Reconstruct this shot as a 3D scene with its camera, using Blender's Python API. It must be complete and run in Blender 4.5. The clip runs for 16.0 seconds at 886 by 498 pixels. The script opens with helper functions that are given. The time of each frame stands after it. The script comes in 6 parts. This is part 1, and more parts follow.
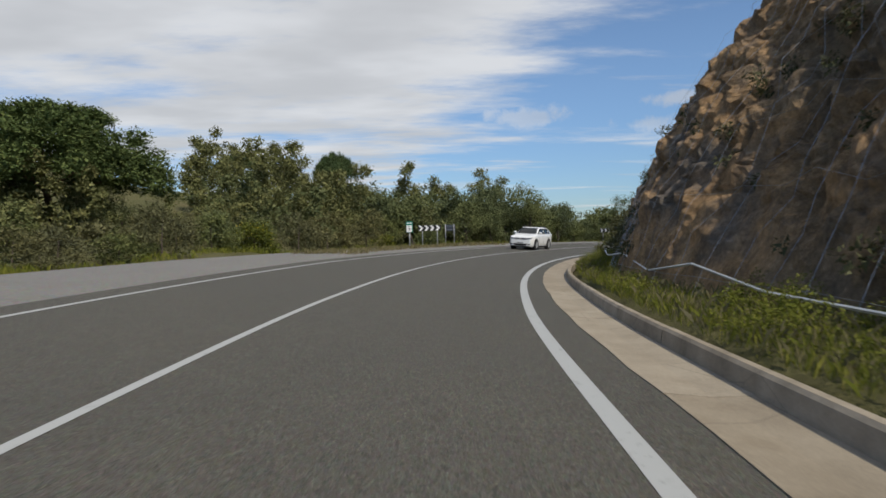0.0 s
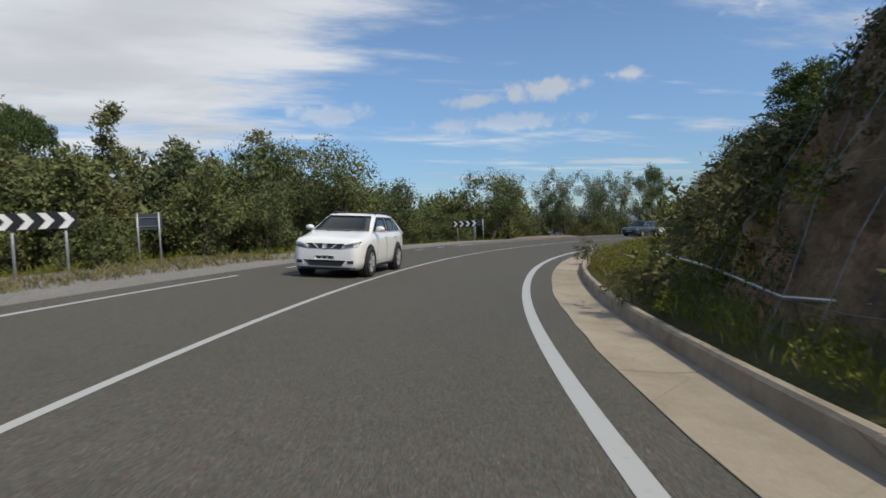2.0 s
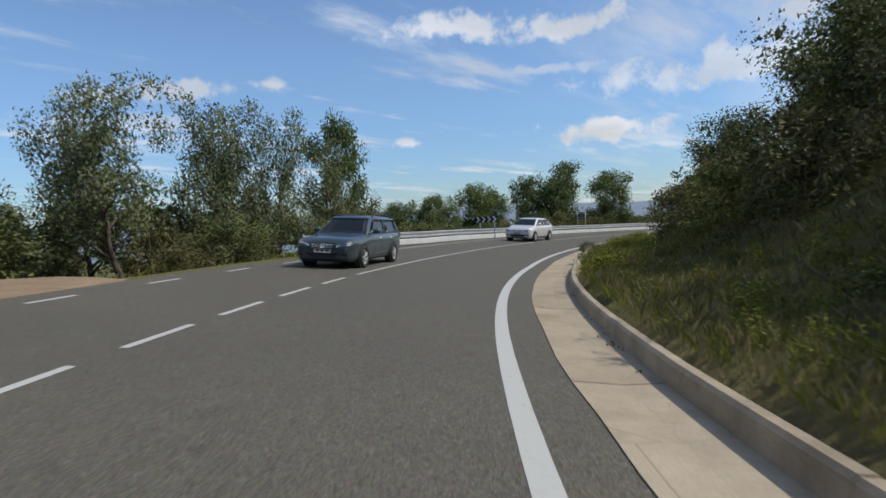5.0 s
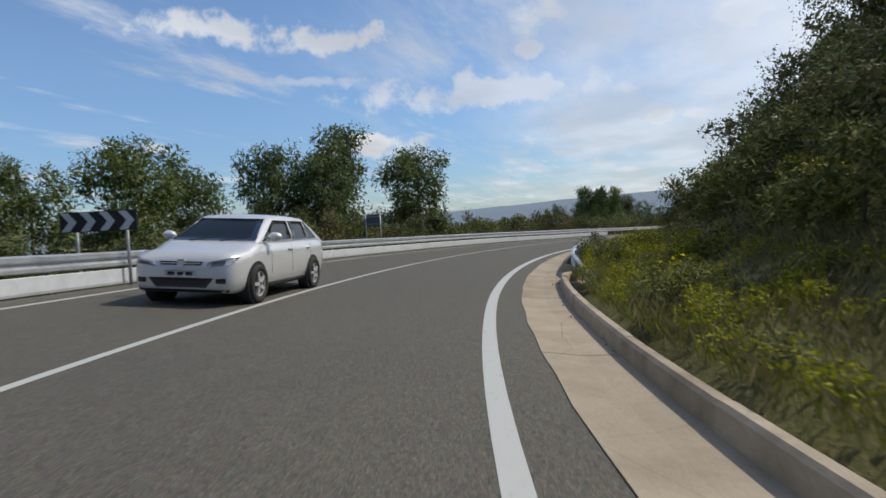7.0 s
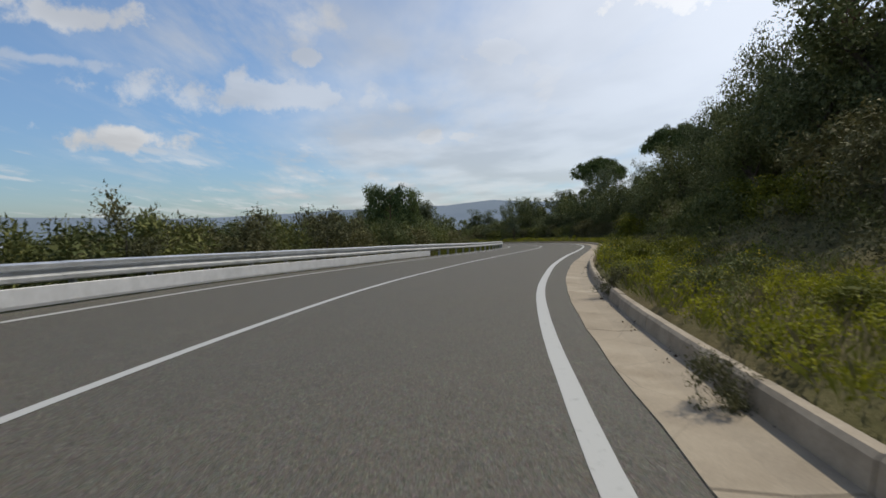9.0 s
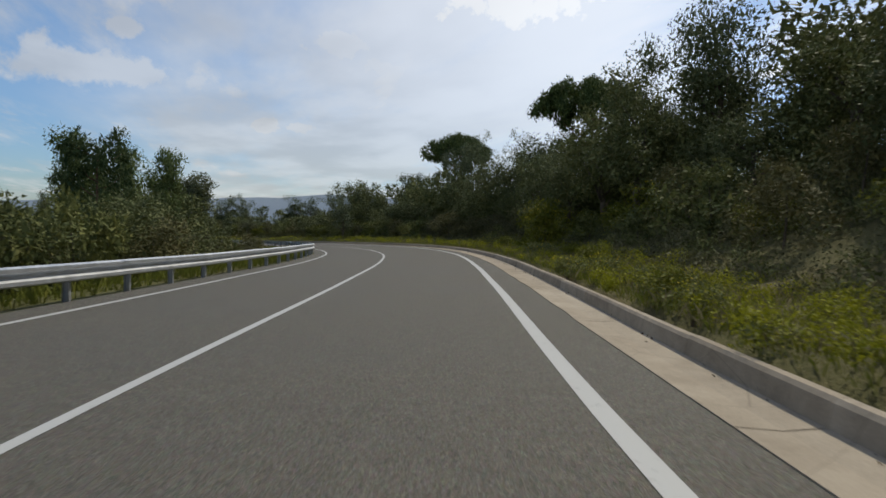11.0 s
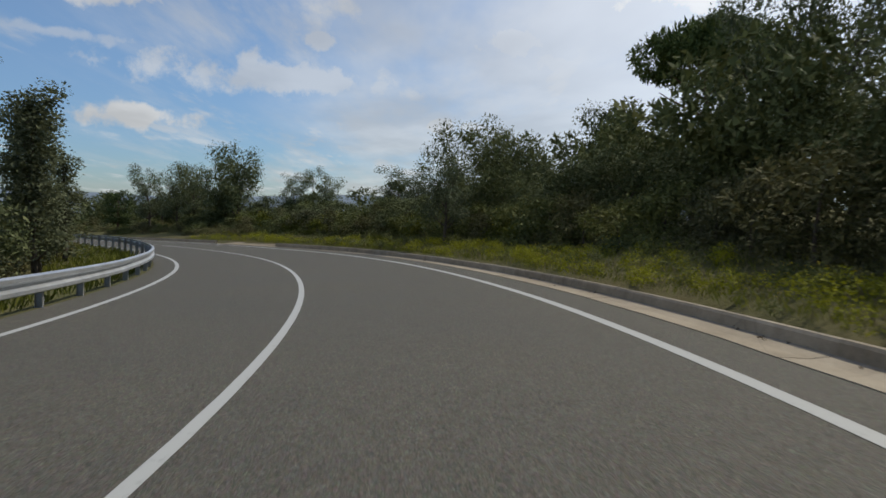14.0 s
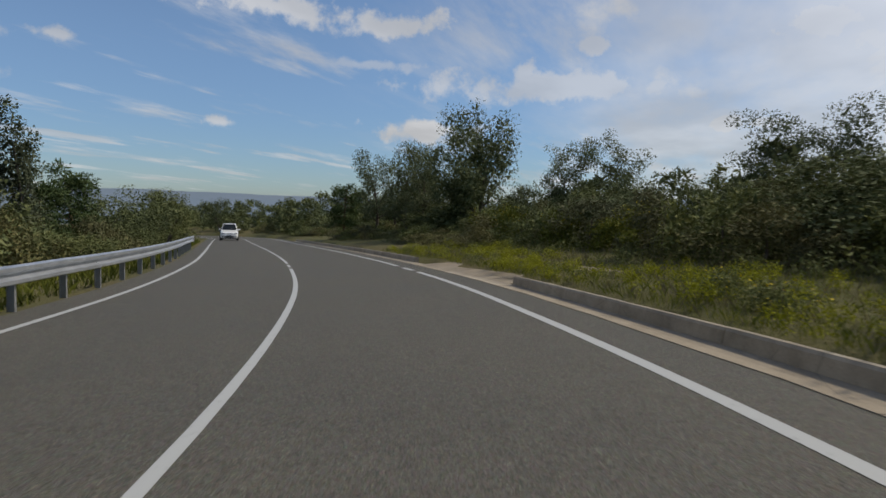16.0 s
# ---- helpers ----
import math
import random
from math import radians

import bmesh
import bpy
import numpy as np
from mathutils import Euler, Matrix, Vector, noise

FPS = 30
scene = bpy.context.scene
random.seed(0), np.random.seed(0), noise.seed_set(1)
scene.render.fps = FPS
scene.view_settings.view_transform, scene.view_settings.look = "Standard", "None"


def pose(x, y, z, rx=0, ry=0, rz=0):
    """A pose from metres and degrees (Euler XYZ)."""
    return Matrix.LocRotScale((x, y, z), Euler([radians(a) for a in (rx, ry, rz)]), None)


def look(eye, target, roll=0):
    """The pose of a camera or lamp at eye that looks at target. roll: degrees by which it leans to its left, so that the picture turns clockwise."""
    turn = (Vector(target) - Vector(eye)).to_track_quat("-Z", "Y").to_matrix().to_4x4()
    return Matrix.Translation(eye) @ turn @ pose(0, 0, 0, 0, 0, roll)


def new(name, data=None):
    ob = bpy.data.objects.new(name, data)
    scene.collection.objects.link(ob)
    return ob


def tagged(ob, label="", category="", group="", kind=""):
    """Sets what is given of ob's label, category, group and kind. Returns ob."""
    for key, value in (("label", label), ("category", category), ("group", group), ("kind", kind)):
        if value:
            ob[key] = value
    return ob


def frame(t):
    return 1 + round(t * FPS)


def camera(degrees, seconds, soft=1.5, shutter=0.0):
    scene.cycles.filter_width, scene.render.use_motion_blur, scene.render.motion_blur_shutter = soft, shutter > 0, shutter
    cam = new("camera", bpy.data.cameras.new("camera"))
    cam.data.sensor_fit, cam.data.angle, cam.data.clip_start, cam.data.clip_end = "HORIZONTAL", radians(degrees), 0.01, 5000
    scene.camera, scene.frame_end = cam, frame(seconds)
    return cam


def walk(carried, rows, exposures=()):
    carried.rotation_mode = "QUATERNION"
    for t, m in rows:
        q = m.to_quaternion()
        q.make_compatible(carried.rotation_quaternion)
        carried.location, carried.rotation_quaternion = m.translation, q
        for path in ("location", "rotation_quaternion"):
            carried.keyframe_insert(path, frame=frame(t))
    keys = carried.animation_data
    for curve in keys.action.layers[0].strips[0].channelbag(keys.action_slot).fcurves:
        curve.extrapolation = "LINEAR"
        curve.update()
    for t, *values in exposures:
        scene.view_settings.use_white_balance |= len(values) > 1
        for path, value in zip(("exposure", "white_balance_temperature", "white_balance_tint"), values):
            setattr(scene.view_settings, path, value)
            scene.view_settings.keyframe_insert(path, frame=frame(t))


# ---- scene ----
from mathutils.bvhtree import BVHTree

cam = camera(73.0, 16.0, soft=1.6, shutter=0.10)
PATH = [
    (0.0, -0.020, 0.006, 1.340, 88.30, 1.35, 0.07),
    (0.5, 0.119, 7.242, 1.306, 88.05, 1.70, -3.35),
    (1.0, 0.737, 14.470, 1.262, 87.85, 2.06, -7.62),
    (1.5, 1.898, 21.626, 1.191, 87.58, 2.42, -12.11),
    (2.0, 3.754, 28.799, 1.106, 87.52, 2.64, -18.16),
    (2.5, 6.351, 35.892, 1.009, 87.47, 2.80, -23.36),
    (3.0, 9.663, 42.877, 0.895, 87.31, 2.78, -28.67),
    (3.5, 13.649, 49.558, 0.778, 87.20, 2.70, -34.58),
    (4.0, 18.235, 55.672, 0.636, 86.94, 2.83, -40.68),
    (4.5, 23.325, 61.198, 0.472, 86.76, 3.02, -46.09),
    (5.0, 28.809, 66.175, 0.293, 86.71, 3.13, -50.88),
    (5.5, 34.619, 70.593, 0.103, 86.74, 2.99, -55.99),
    (6.0, 40.694, 74.364, -0.085, 86.69, 3.07, -61.88),
    (6.5, 47.010, 77.475, -0.261, 86.77, 3.10, -67.18),
    (7.0, 53.634, 79.949, -0.452, 86.77, 2.93, -73.09),
    (7.5, 60.514, 81.808, -0.622, 86.75, 2.83, -77.90),
    (8.0, 67.544, 83.071, -0.791, 86.72, 2.23, -83.19),
    (8.5, 74.582, 83.661, -0.972, 86.95, 1.23, -88.58),
    (9.0, 81.724, 83.609, -1.137, 87.11, 0.61, -94.36),
    (9.5, 88.876, 82.805, -1.302, 86.94, -0.03, -99.99),
    (10.0, 95.978, 81.337, -1.473, 86.76, -0.63, -104.61),
    (10.5, 103.019, 79.372, -1.654, 86.72, -1.13, -107.92),
    (11.0, 110.022, 77.071, -1.834, 86.85, -1.48, -109.80),
    (11.5, 117.028, 74.611, -2.011, 86.99, -1.62, -110.24),
    (12.0, 124.047, 72.172, -2.211, 86.77, -1.52, -109.64),
    (12.5, 131.027, 69.911, -2.406, 86.83, -1.54, -107.74),
    (13.0, 138.003, 68.035, -2.608, 86.62, -1.81, -104.19),
    (13.5, 144.914, 66.678, -2.826, 86.40, -1.80, -99.79),
    (14.0, 151.740, 65.954, -3.052, 86.15, -1.90, -93.74),
    (14.5, 158.463, 65.980, -3.293, 85.98, -1.91, -87.20),
    (15.0, 165.106, 66.837, -3.531, 85.91, -1.92, -79.97),
    (15.5, 171.590, 68.427, -3.774, 85.96, -1.88, -73.96),
    (16.0, 177.897, 70.656, -4.015, 85.92, -1.69, -68.41),
]
walk(cam, [(t, pose(*p)) for t, *p in PATH], [(0.0, -0.22, 6550, 10), (5.5, 0.0, 6450, 10), (9.0, -0.28, 6600, 10), (12.0, -0.34, 6600, 9), (14.0, -0.36, 6600, 9), (16.0, -0.40, 6700, 11)])

# ---- light ----
SKY_STRENGTH, SUN_POWER = 0.12, 3.8
SKY_TINT, CLOUD = (0.98, 1.08, 1.18, 1), (6.4, 6.55, 6.75, 1)
# small clouds: compass bearing, height, half width, half height in degrees, density
PUFFS = [
    (66.5, 7.0, 6.0, 1.3, 1.0), (47.5, 7.0, 1.6, 0.8, 0.8), (92.7, 7.8, 2.0, 0.9, 0.9), (96.2, 7.7, 2.2, 0.7, 0.85),
    (53.0, 17.0, 7.5, 1.4, 0.85), (64.5, 16.2, 6.5, 1.5, 0.85), (61.0, 12.7, 7.0, 0.6, 0.45), (80.0, 11.2, 15.0, 2.0, 0.7),
    (81.7, 14.8, 2.0, 1.0, 0.75), (21.6, 11.2, 3.0, 0.7, 0.6), (28.8, 12.0, 4.5, 1.1, 0.75), (35.6, 12.5, 2.4, 0.7, 0.75),
    (24.0, 9.0, 7.0, 0.9, 0.5), (8.0, 10.5, 4.0, 1.1, 0.5), (100.0, 15.2, 4.5, 1.8, 0.8), (104.0, 13.5, 4.0, 1.3, 0.8), (117.0, 19.5, 11.0, 3.6, 0.95),
]
SUN_AZ, SUN_EL = 146.0, 50.0      # degrees clockwise from +y, and above the horizon
world = bpy.data.worlds.new("sky")
scene.world = world
world.use_nodes = True
wn, wl = world.node_tree.nodes, world.node_tree.links
wn.clear()


def wnode(kind, **values):
    n = wn.new(kind)
    for k, v in values.items():
        n.inputs[k].default_value = v
    return n


def wmath(op, a, b=None, clamp=False):
    n = wn.new("ShaderNodeMath")
    n.operation, n.use_clamp = op, clamp
    for i, v in enumerate((a, b)):
        if v is None:
            continue
        if isinstance(v, (int, float)):
            n.inputs[i].default_value = v
        else:
            wl.new(v, n.inputs[i])
    return n.outputs[0]


sky = wn.new("ShaderNodeTexSky")
sky.sky_type, sky.sun_disc = "NISHITA", False
sky.sun_elevation, sky.sun_rotation = radians(SUN_EL), radians(SUN_AZ)
sky.air_density, sky.dust_density, sky.ozone_density = 1.0, 0.3, 2.6
coord = wn.new("ShaderNodeTexCoord")
sep = wn.new("ShaderNodeSeparateXYZ")
wl.new(coord.outputs["Generated"], sep.inputs[0])
dx, dy, dz = sep.outputs
lift = wmath("ADD", wmath("MAXIMUM", dz, 0.0), 0.07)
flat = wn.new("ShaderNodeCombineXYZ")
wl.new(wmath("DIVIDE", dx, lift), flat.inputs[0])
wl.new(wmath("DIVIDE", dy, lift), flat.inputs[1])


def sky_noise(scale, stretch, turn, detail, rough):
    """Fractal noise on a level cloud layer, drawn out along one direction."""
    m = wn.new("ShaderNodeMapping")
    m.inputs["Rotation"].default_value = (0, 0, radians(turn))
    m.inputs["Scale"].default_value = (scale, scale * stretch, 1)
    wl.new(flat.outputs[0], m.inputs[0])
    n = wnode("ShaderNodeTexNoise", Scale=1.0, Detail=detail, Roughness=rough)
    wl.new(m.outputs[0], n.inputs["Vector"])
    return n.outputs["Fac"]


def toward(az, el):
    """How nearly the view points at a place of the sky (1 there)."""
    a, e = radians(az), radians(el)
    v = wn.new("ShaderNodeVectorMath")
    v.operation = "DOT_PRODUCT"
    wl.new(coord.outputs["Generated"], v.inputs[0])
    v.inputs[1].default_value = (math.sin(a) * math.cos(e), math.cos(a) * math.cos(e), math.sin(e))
    return v.outputs["Value"]


def ramp(value, lo, hi):
    r = wn.new("ShaderNodeMapRange")
    r.interpolation_type = "SMOOTHSTEP"
    r.inputs["From Min"].default_value, r.inputs["From Max"].default_value = lo, hi
    wl.new(value, r.inputs["Value"])
    return r.outputs[0]


# high veil: thick to the north-west and round the sun, thin between
cover = wmath("ADD", wmath("MULTIPLY", ramp(toward(-22, 34), 0.74, 1.0), 0.34),
              wmath("MULTIPLY", ramp(toward(150, 40), 0.78, 1.0), 0.25))
veil = ramp(wmath("ADD", sky_noise(0.55, 2.2, -25, 7, 0.62), cover), 0.53, 0.78)
# streaks of fair-weather cloud
streak = wmath("MULTIPLY", ramp(sky_noise(0.42, 3.0, 18, 6, 0.58), 0.56, 0.66), 0.62)
# pale band above the horizon to the south-east
haze = wmath("MULTIPLY", ramp(wmath("MULTIPLY", sky_noise(0.24, 2.6, 30, 6, 0.6), ramp(toward(108, 10), 0.72, 1.0)), 0.20, 0.52), 0.75)


def puff(az, el, wide, high, seed):
    """A small cumulus with a ragged rim; wide and high in degrees."""
    a = wmath("SUBTRACT", wmath("MULTIPLY", wmath("ARCTAN2", dx, dy), 180 / math.pi), az)
    b = wmath("SUBTRACT", wmath("MULTIPLY", wmath("ARCSINE", dz), 180 / math.pi), el)
    a, b = wmath("DIVIDE", a, wide), wmath("DIVIDE", b, high)
    r = wmath("SQRT", wmath("ADD", wmath("MULTIPLY", a, a), wmath("MULTIPLY", b, b)))
    n = wn.new("ShaderNodeTexNoise")
    n.noise_dimensions = "4D"
    n.inputs["W"].default_value, n.inputs["Scale"].default_value = seed, 20.0
    n.inputs["Detail"].default_value, n.inputs["Roughness"].default_value = 6.0, 0.62
    wl.new(coord.outputs["Generated"], n.inputs["Vector"])
    return ramp(wmath("SUBTRACT", wmath("MULTIPLY", n.outputs["Fac"], 3.2), r), 0.55, 1.25)


thin = wmath("MULTIPLY", ramp(sky_noise(0.34, 3.4, 34, 7, 0.62), 0.44, 0.70), wmath("MULTIPLY", ramp(toward(90, 10), 0.84, 1.0), 0.92))
mask = wmath("MAXIMUM", wmath("MAXIMUM", veil, streak), wmath("MAXIMUM", haze, thin))
for i, row in enumerate(PUFFS):
    mask = wmath("MAXIMUM", mask, wmath("MULTIPLY", puff(*row[:4], i * 3.7), row[4]))
mix = wn.new("ShaderNodeMix")
mix.data_type = "RGBA"
wl.new(wmath("MULTIPLY", mask, 0.92, True), mix.inputs["Factor"])
tint = wn.new("ShaderNodeMix")
tint.data_type, tint.blend_type = "RGBA", "MULTIPLY"
tint.inputs["Factor"].default_value = 1.0
tint.inputs["B"].default_value = SKY_TINT
# duller, bluer air towards the horizon
low = wn.new("ShaderNodeMix")
low.data_type = "RGBA"
low.inputs["A"].default_value, low.inputs["B"].default_value = (0.60, 0.70, 0.84, 1), (1, 1, 1, 1)
wl.new(ramp(dz, 0.0, 0.30), low.inputs["Factor"])
air = wn.new("ShaderNodeMix")
air.data_type, air.blend_type = "RGBA", "MULTIPLY"
air.inputs["Factor"].default_value = 1.0
wl.new(sky.outputs[0], air.inputs["A"])
wl.new(low.outputs["Result"], air.inputs["B"])
wl.new(air.outputs["Result"], tint.inputs["A"])
wl.new(tint.outputs["Result"], mix.inputs["A"])
shade = wn.new("ShaderNodeMix")
shade.data_type = "RGBA"
shade.inputs["A"].default_value = tuple(0.84 * v for v in CLOUD[:3]) + (1,)
shade.inputs["B"].default_value = tuple(1.10 * v for v in CLOUD[:3]) + (1,)
wl.new(ramp(sky_noise(0.8, 1.5, -20, 4, 0.5), 0.36, 0.66), shade.inputs["Factor"])
glare = wn.new("ShaderNodeMix")
glare.data_type = "RGBA"
wl.new(shade.outputs["Result"], glare.inputs["A"])
glare.inputs["B"].default_value = tuple(1.8 * v for v in CLOUD[:3]) + (1,)
wl.new(ramp(toward(SUN_AZ, 40), 0.55, 1.0), glare.inputs["Factor"])
wl.new(glare.outputs["Result"], mix.inputs["B"])
back = wnode("ShaderNodeBackground", Strength=SKY_STRENGTH)
wl.new(mix.outputs["Result"], back.inputs[0])
wl.new(back.outputs[0], wn.new("ShaderNodeOutputWorld").inputs[0])

sun = new("sun", bpy.data.lights.new("sun", "SUN"))
sun.data.energy, sun.data.angle, sun.data.color = SUN_POWER, radians(0.6), (1.0, 0.92, 0.78)
_a, _e = radians(SUN_AZ), radians(SUN_EL)
sun.matrix_world = look(Vector((math.sin(_a) * math.cos(_e), math.cos(_a) * math.cos(_e), math.sin(_e))) * 200, (0, 0, 0))

# ---- materials ----


class Mat:
    """A node material with the few textures that the surfaces here need."""

    def __init__(self, name, rough=0.8, metal=0.0, spec=0.3):
        self.m = bpy.data.materials.new(name)
        self.m.use_nodes = True
        self.n, self.l = self.m.node_tree.nodes, self.m.node_tree.links
        self.b = self.n["Principled BSDF"]
        self.b.inputs["Roughness"].default_value = rough
        self.b.inputs["Metallic"].default_value = metal
        self.b.inputs["Specular IOR Level"].default_value = spec
        self.c = self.n.new("ShaderNodeTexCoord")

    def noise(self, scale, detail=5, rough=0.6, stretch=(1, 1, 1)):
        mp = self.n.new("ShaderNodeMapping")
        mp.inputs["Scale"].default_value = stretch
        self.l.new(self.c.outputs["Object"], mp.inputs[0])
        t = self.n.new("ShaderNodeTexNoise")
        for k, v in (("Scale", scale), ("Detail", detail), ("Roughness", rough)):
            t.inputs[k].default_value = v
        self.l.new(mp.outputs[0], t.inputs["Vector"])
        return t.outputs["Fac"]

    def cells(self, scale, feature="F1", out="Distance", stretch=(1, 1, 1)):
        mp = self.n.new("ShaderNodeMapping")
        mp.inputs["Scale"].default_value = stretch
        self.l.new(self.c.outputs["Object"], mp.inputs[0])
        t = self.n.new("ShaderNodeTexVoronoi")
        t.feature = feature
        t.inputs["Scale"].default_value = scale
        self.l.new(mp.outputs[0], t.inputs["Vector"])
        return t.outputs[out]

    def ramp(self, fac, *stops):
        r = self.n.new("ShaderNodeValToRGB")
        while len(r.color_ramp.elements) < len(stops):
            r.color_ramp.elements.new(0.5)
        for e, (p, c) in zip(r.color_ramp.elements, stops):
            e.position, e.color = p, (*c, 1)
        self.l.new(fac, r.inputs[0])
        return r.outputs[0]

    def mix(self, fac, a, b, blend="MIX"):
        x = self.n.new("ShaderNodeMix")
        x.data_type, x.blend_type = "RGBA", blend
        for s, v in (("Factor", fac), ("A", a), ("B", b)):
            if isinstance(v, float):
                x.inputs[s].default_value = v
            elif isinstance(v, tuple):
                x.inputs[s].default_value = (*v, 1)
            else:
                self.l.new(v, x.inputs[s])
        return x.outputs["Result"]

    def island(self):
        return self.n.new("ShaderNodeNewGeometry").outputs["Random Per Island"]

    def each(self):
        return self.n.new("ShaderNodeObjectInfo").outputs["Random"]

    def color(self, c):
        if isinstance(c, tuple):
            self.b.inputs["Base Color"].default_value = (*c, 1)
        else:
            self.l.new(c, self.b.inputs["Base Color"])
        return self

    def rough(self, fac, lo, hi):
        r = self.n.new("ShaderNodeMapRange")
        r.inputs["To Min"].default_value, r.inputs["To Max"].default_value = lo, hi
        self.l.new(fac, r.inputs[0])
        self.l.new(r.outputs[0], self.b.inputs["Roughness"])
        return self

    def bump(self, fac, strength, distance):
        b = self.n.new("ShaderNodeBump")
        b.inputs["Strength"].default_value, b.inputs["Distance"].default_value = strength, distance
        self.l.new(fac, b.inputs["Height"])
        self.l.new(b.outputs[0], self.b.inputs["Normal"])
        return self

    def translucent(self, weight):
        """Leaves let some light through."""
        t = self.n.new("ShaderNodeBsdfTranslucent")
        src = self.b.inputs["Base Color"].links[0].from_socket
        self.l.new(src, t.inputs[0])
        mx = self.n.new("ShaderNodeMixShader")
        mx.inputs[0].default_value = weight
        self.l.new(self.b.outputs[0], mx.inputs[1])
        self.l.new(t.outputs[0], mx.inputs[2])
        self.l.new(mx.outputs[0], self.n["Material Output"].inputs[0])
        return self


def asphalt_mat():
    m = Mat("asphalt", 0.8, spec=0.28)
    grain = m.noise(95, 3, 0.7)
    stone = m.cells(60, out="Color")
    patch = m.noise(0.35, 4, 0.55)
    base = m.ramp(grain, (0.34, (0.027, 0.026, 0.022)), (0.50, (0.078, 0.075, 0.063)), (0.68, (0.180, 0.175, 0.150)))
    base = m.mix(0.16, base, stone, "SOFT_LIGHT")
    chips = m.noise(34, 4, 0.75)
    base = m.mix(m.ramp(chips, (0.36, (0, 0, 0)), (0.64, (1, 1, 1))), m.mix(1.0, base, (0.66, 0.66, 0.66), "MULTIPLY"), m.mix(1.0, base, (1.34, 1.33, 1.31), "MULTIPLY"))
    mottle = m.noise(4.2, 6, 0.68)
    base = m.mix(mottle, m.mix(1.0, base, (0.80, 0.79, 0.78), "MULTIPLY"), m.mix(1.0, base, (1.20, 1.20, 1.19), "MULTIPLY"))
    fleck = m.cells(30, out="Distance")
    base = m.mix(m.ramp(fleck, (0.0, (0.5, 0.5, 0.5)), (0.16, (0, 0, 0))), base, (0.26, 0.25, 0.23))
    base = m.mix(patch, m.mix(1.0, base, (0.80, 0.80, 0.81), "MULTIPLY"), m.mix(1.0, base, (1.16, 1.13, 1.10), "MULTIPLY"))
    return m.color(base).rough(patch, 0.70, 0.90).bump(grain, 0.35, 0.004).m


def paint_mat(name, c, wear):
    m = Mat(name, 0.6)
    w = m.noise(9, 8, 0.75)
    return m.color(m.ramp(w, (0.28, tuple(v * wear for v in c)), (0.42, c))).bump(m.noise(80, 3), 0.2, 0.002).m


def concrete_mat(name, a, b, scale=1.2):
    m = Mat(name, 0.9)
    big, fine = m.noise(scale, 6, 0.65), m.noise(40, 4, 0.7)
    c = m.ramp(big, (0.3, a), (0.68, b))
    c = m.mix(0.35, c, m.ramp(fine, (0.3, (0.25, 0.24, 0.22)), (0.7, (0.62, 0.60, 0.56))), "OVERLAY")
    c = m.mix(m.each(), c, m.mix(1.0, c, (0.84, 0.82, 0.79), "MULTIPLY"))
    stain = m.noise(0.8, 7, 0.7)
    c = m.mix(m.ramp(stain, (0.52, (0, 0, 0)), (0.70, (0.55, 0.55, 0.55))), c, m.mix(1.0, c, (0.62, 0.58, 0.53), "MULTIPLY"))
    crack = m.cells(0.55, "DISTANCE_TO_EDGE")
    c = m.mix(m.ramp(crack, (0.0, (0.5, 0.5, 0.5)), (0.003, (0, 0, 0))), c, (0.10, 0.085, 0.065))
    return m.color(c).bump(fine, 0.4, 0.006).m


def ground_mat():
    m = Mat("dry_grass_ground", 0.95, spec=0.1)
    a, b, f = m.noise(0.11, 6, 0.6), m.noise(1.1, 6, 0.65), m.noise(14, 5, 0.7)
    c = m.ramp(a, (0.35, (0.075, 0.085, 0.028)), (0.55, (0.115, 0.105, 0.045)), (0.72, (0.17, 0.125, 0.07)))
    c = m.mix(b, c, m.ramp(f, (0.3, (0.045, 0.055, 0.02)), (0.7, (0.17, 0.15, 0.08))))
    return m.color(c).bump(f, 0.8, 0.05).m


def hazed_fields_mat():
    m = Mat("hazed_far_fields", 1.0, spec=0.0)
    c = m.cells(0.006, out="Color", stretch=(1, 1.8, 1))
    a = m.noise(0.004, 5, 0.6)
    # blue-grey of distant air painted into the field colours
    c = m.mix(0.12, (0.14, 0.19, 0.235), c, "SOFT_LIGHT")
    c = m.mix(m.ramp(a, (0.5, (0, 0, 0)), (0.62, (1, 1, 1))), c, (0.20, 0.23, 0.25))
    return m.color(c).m


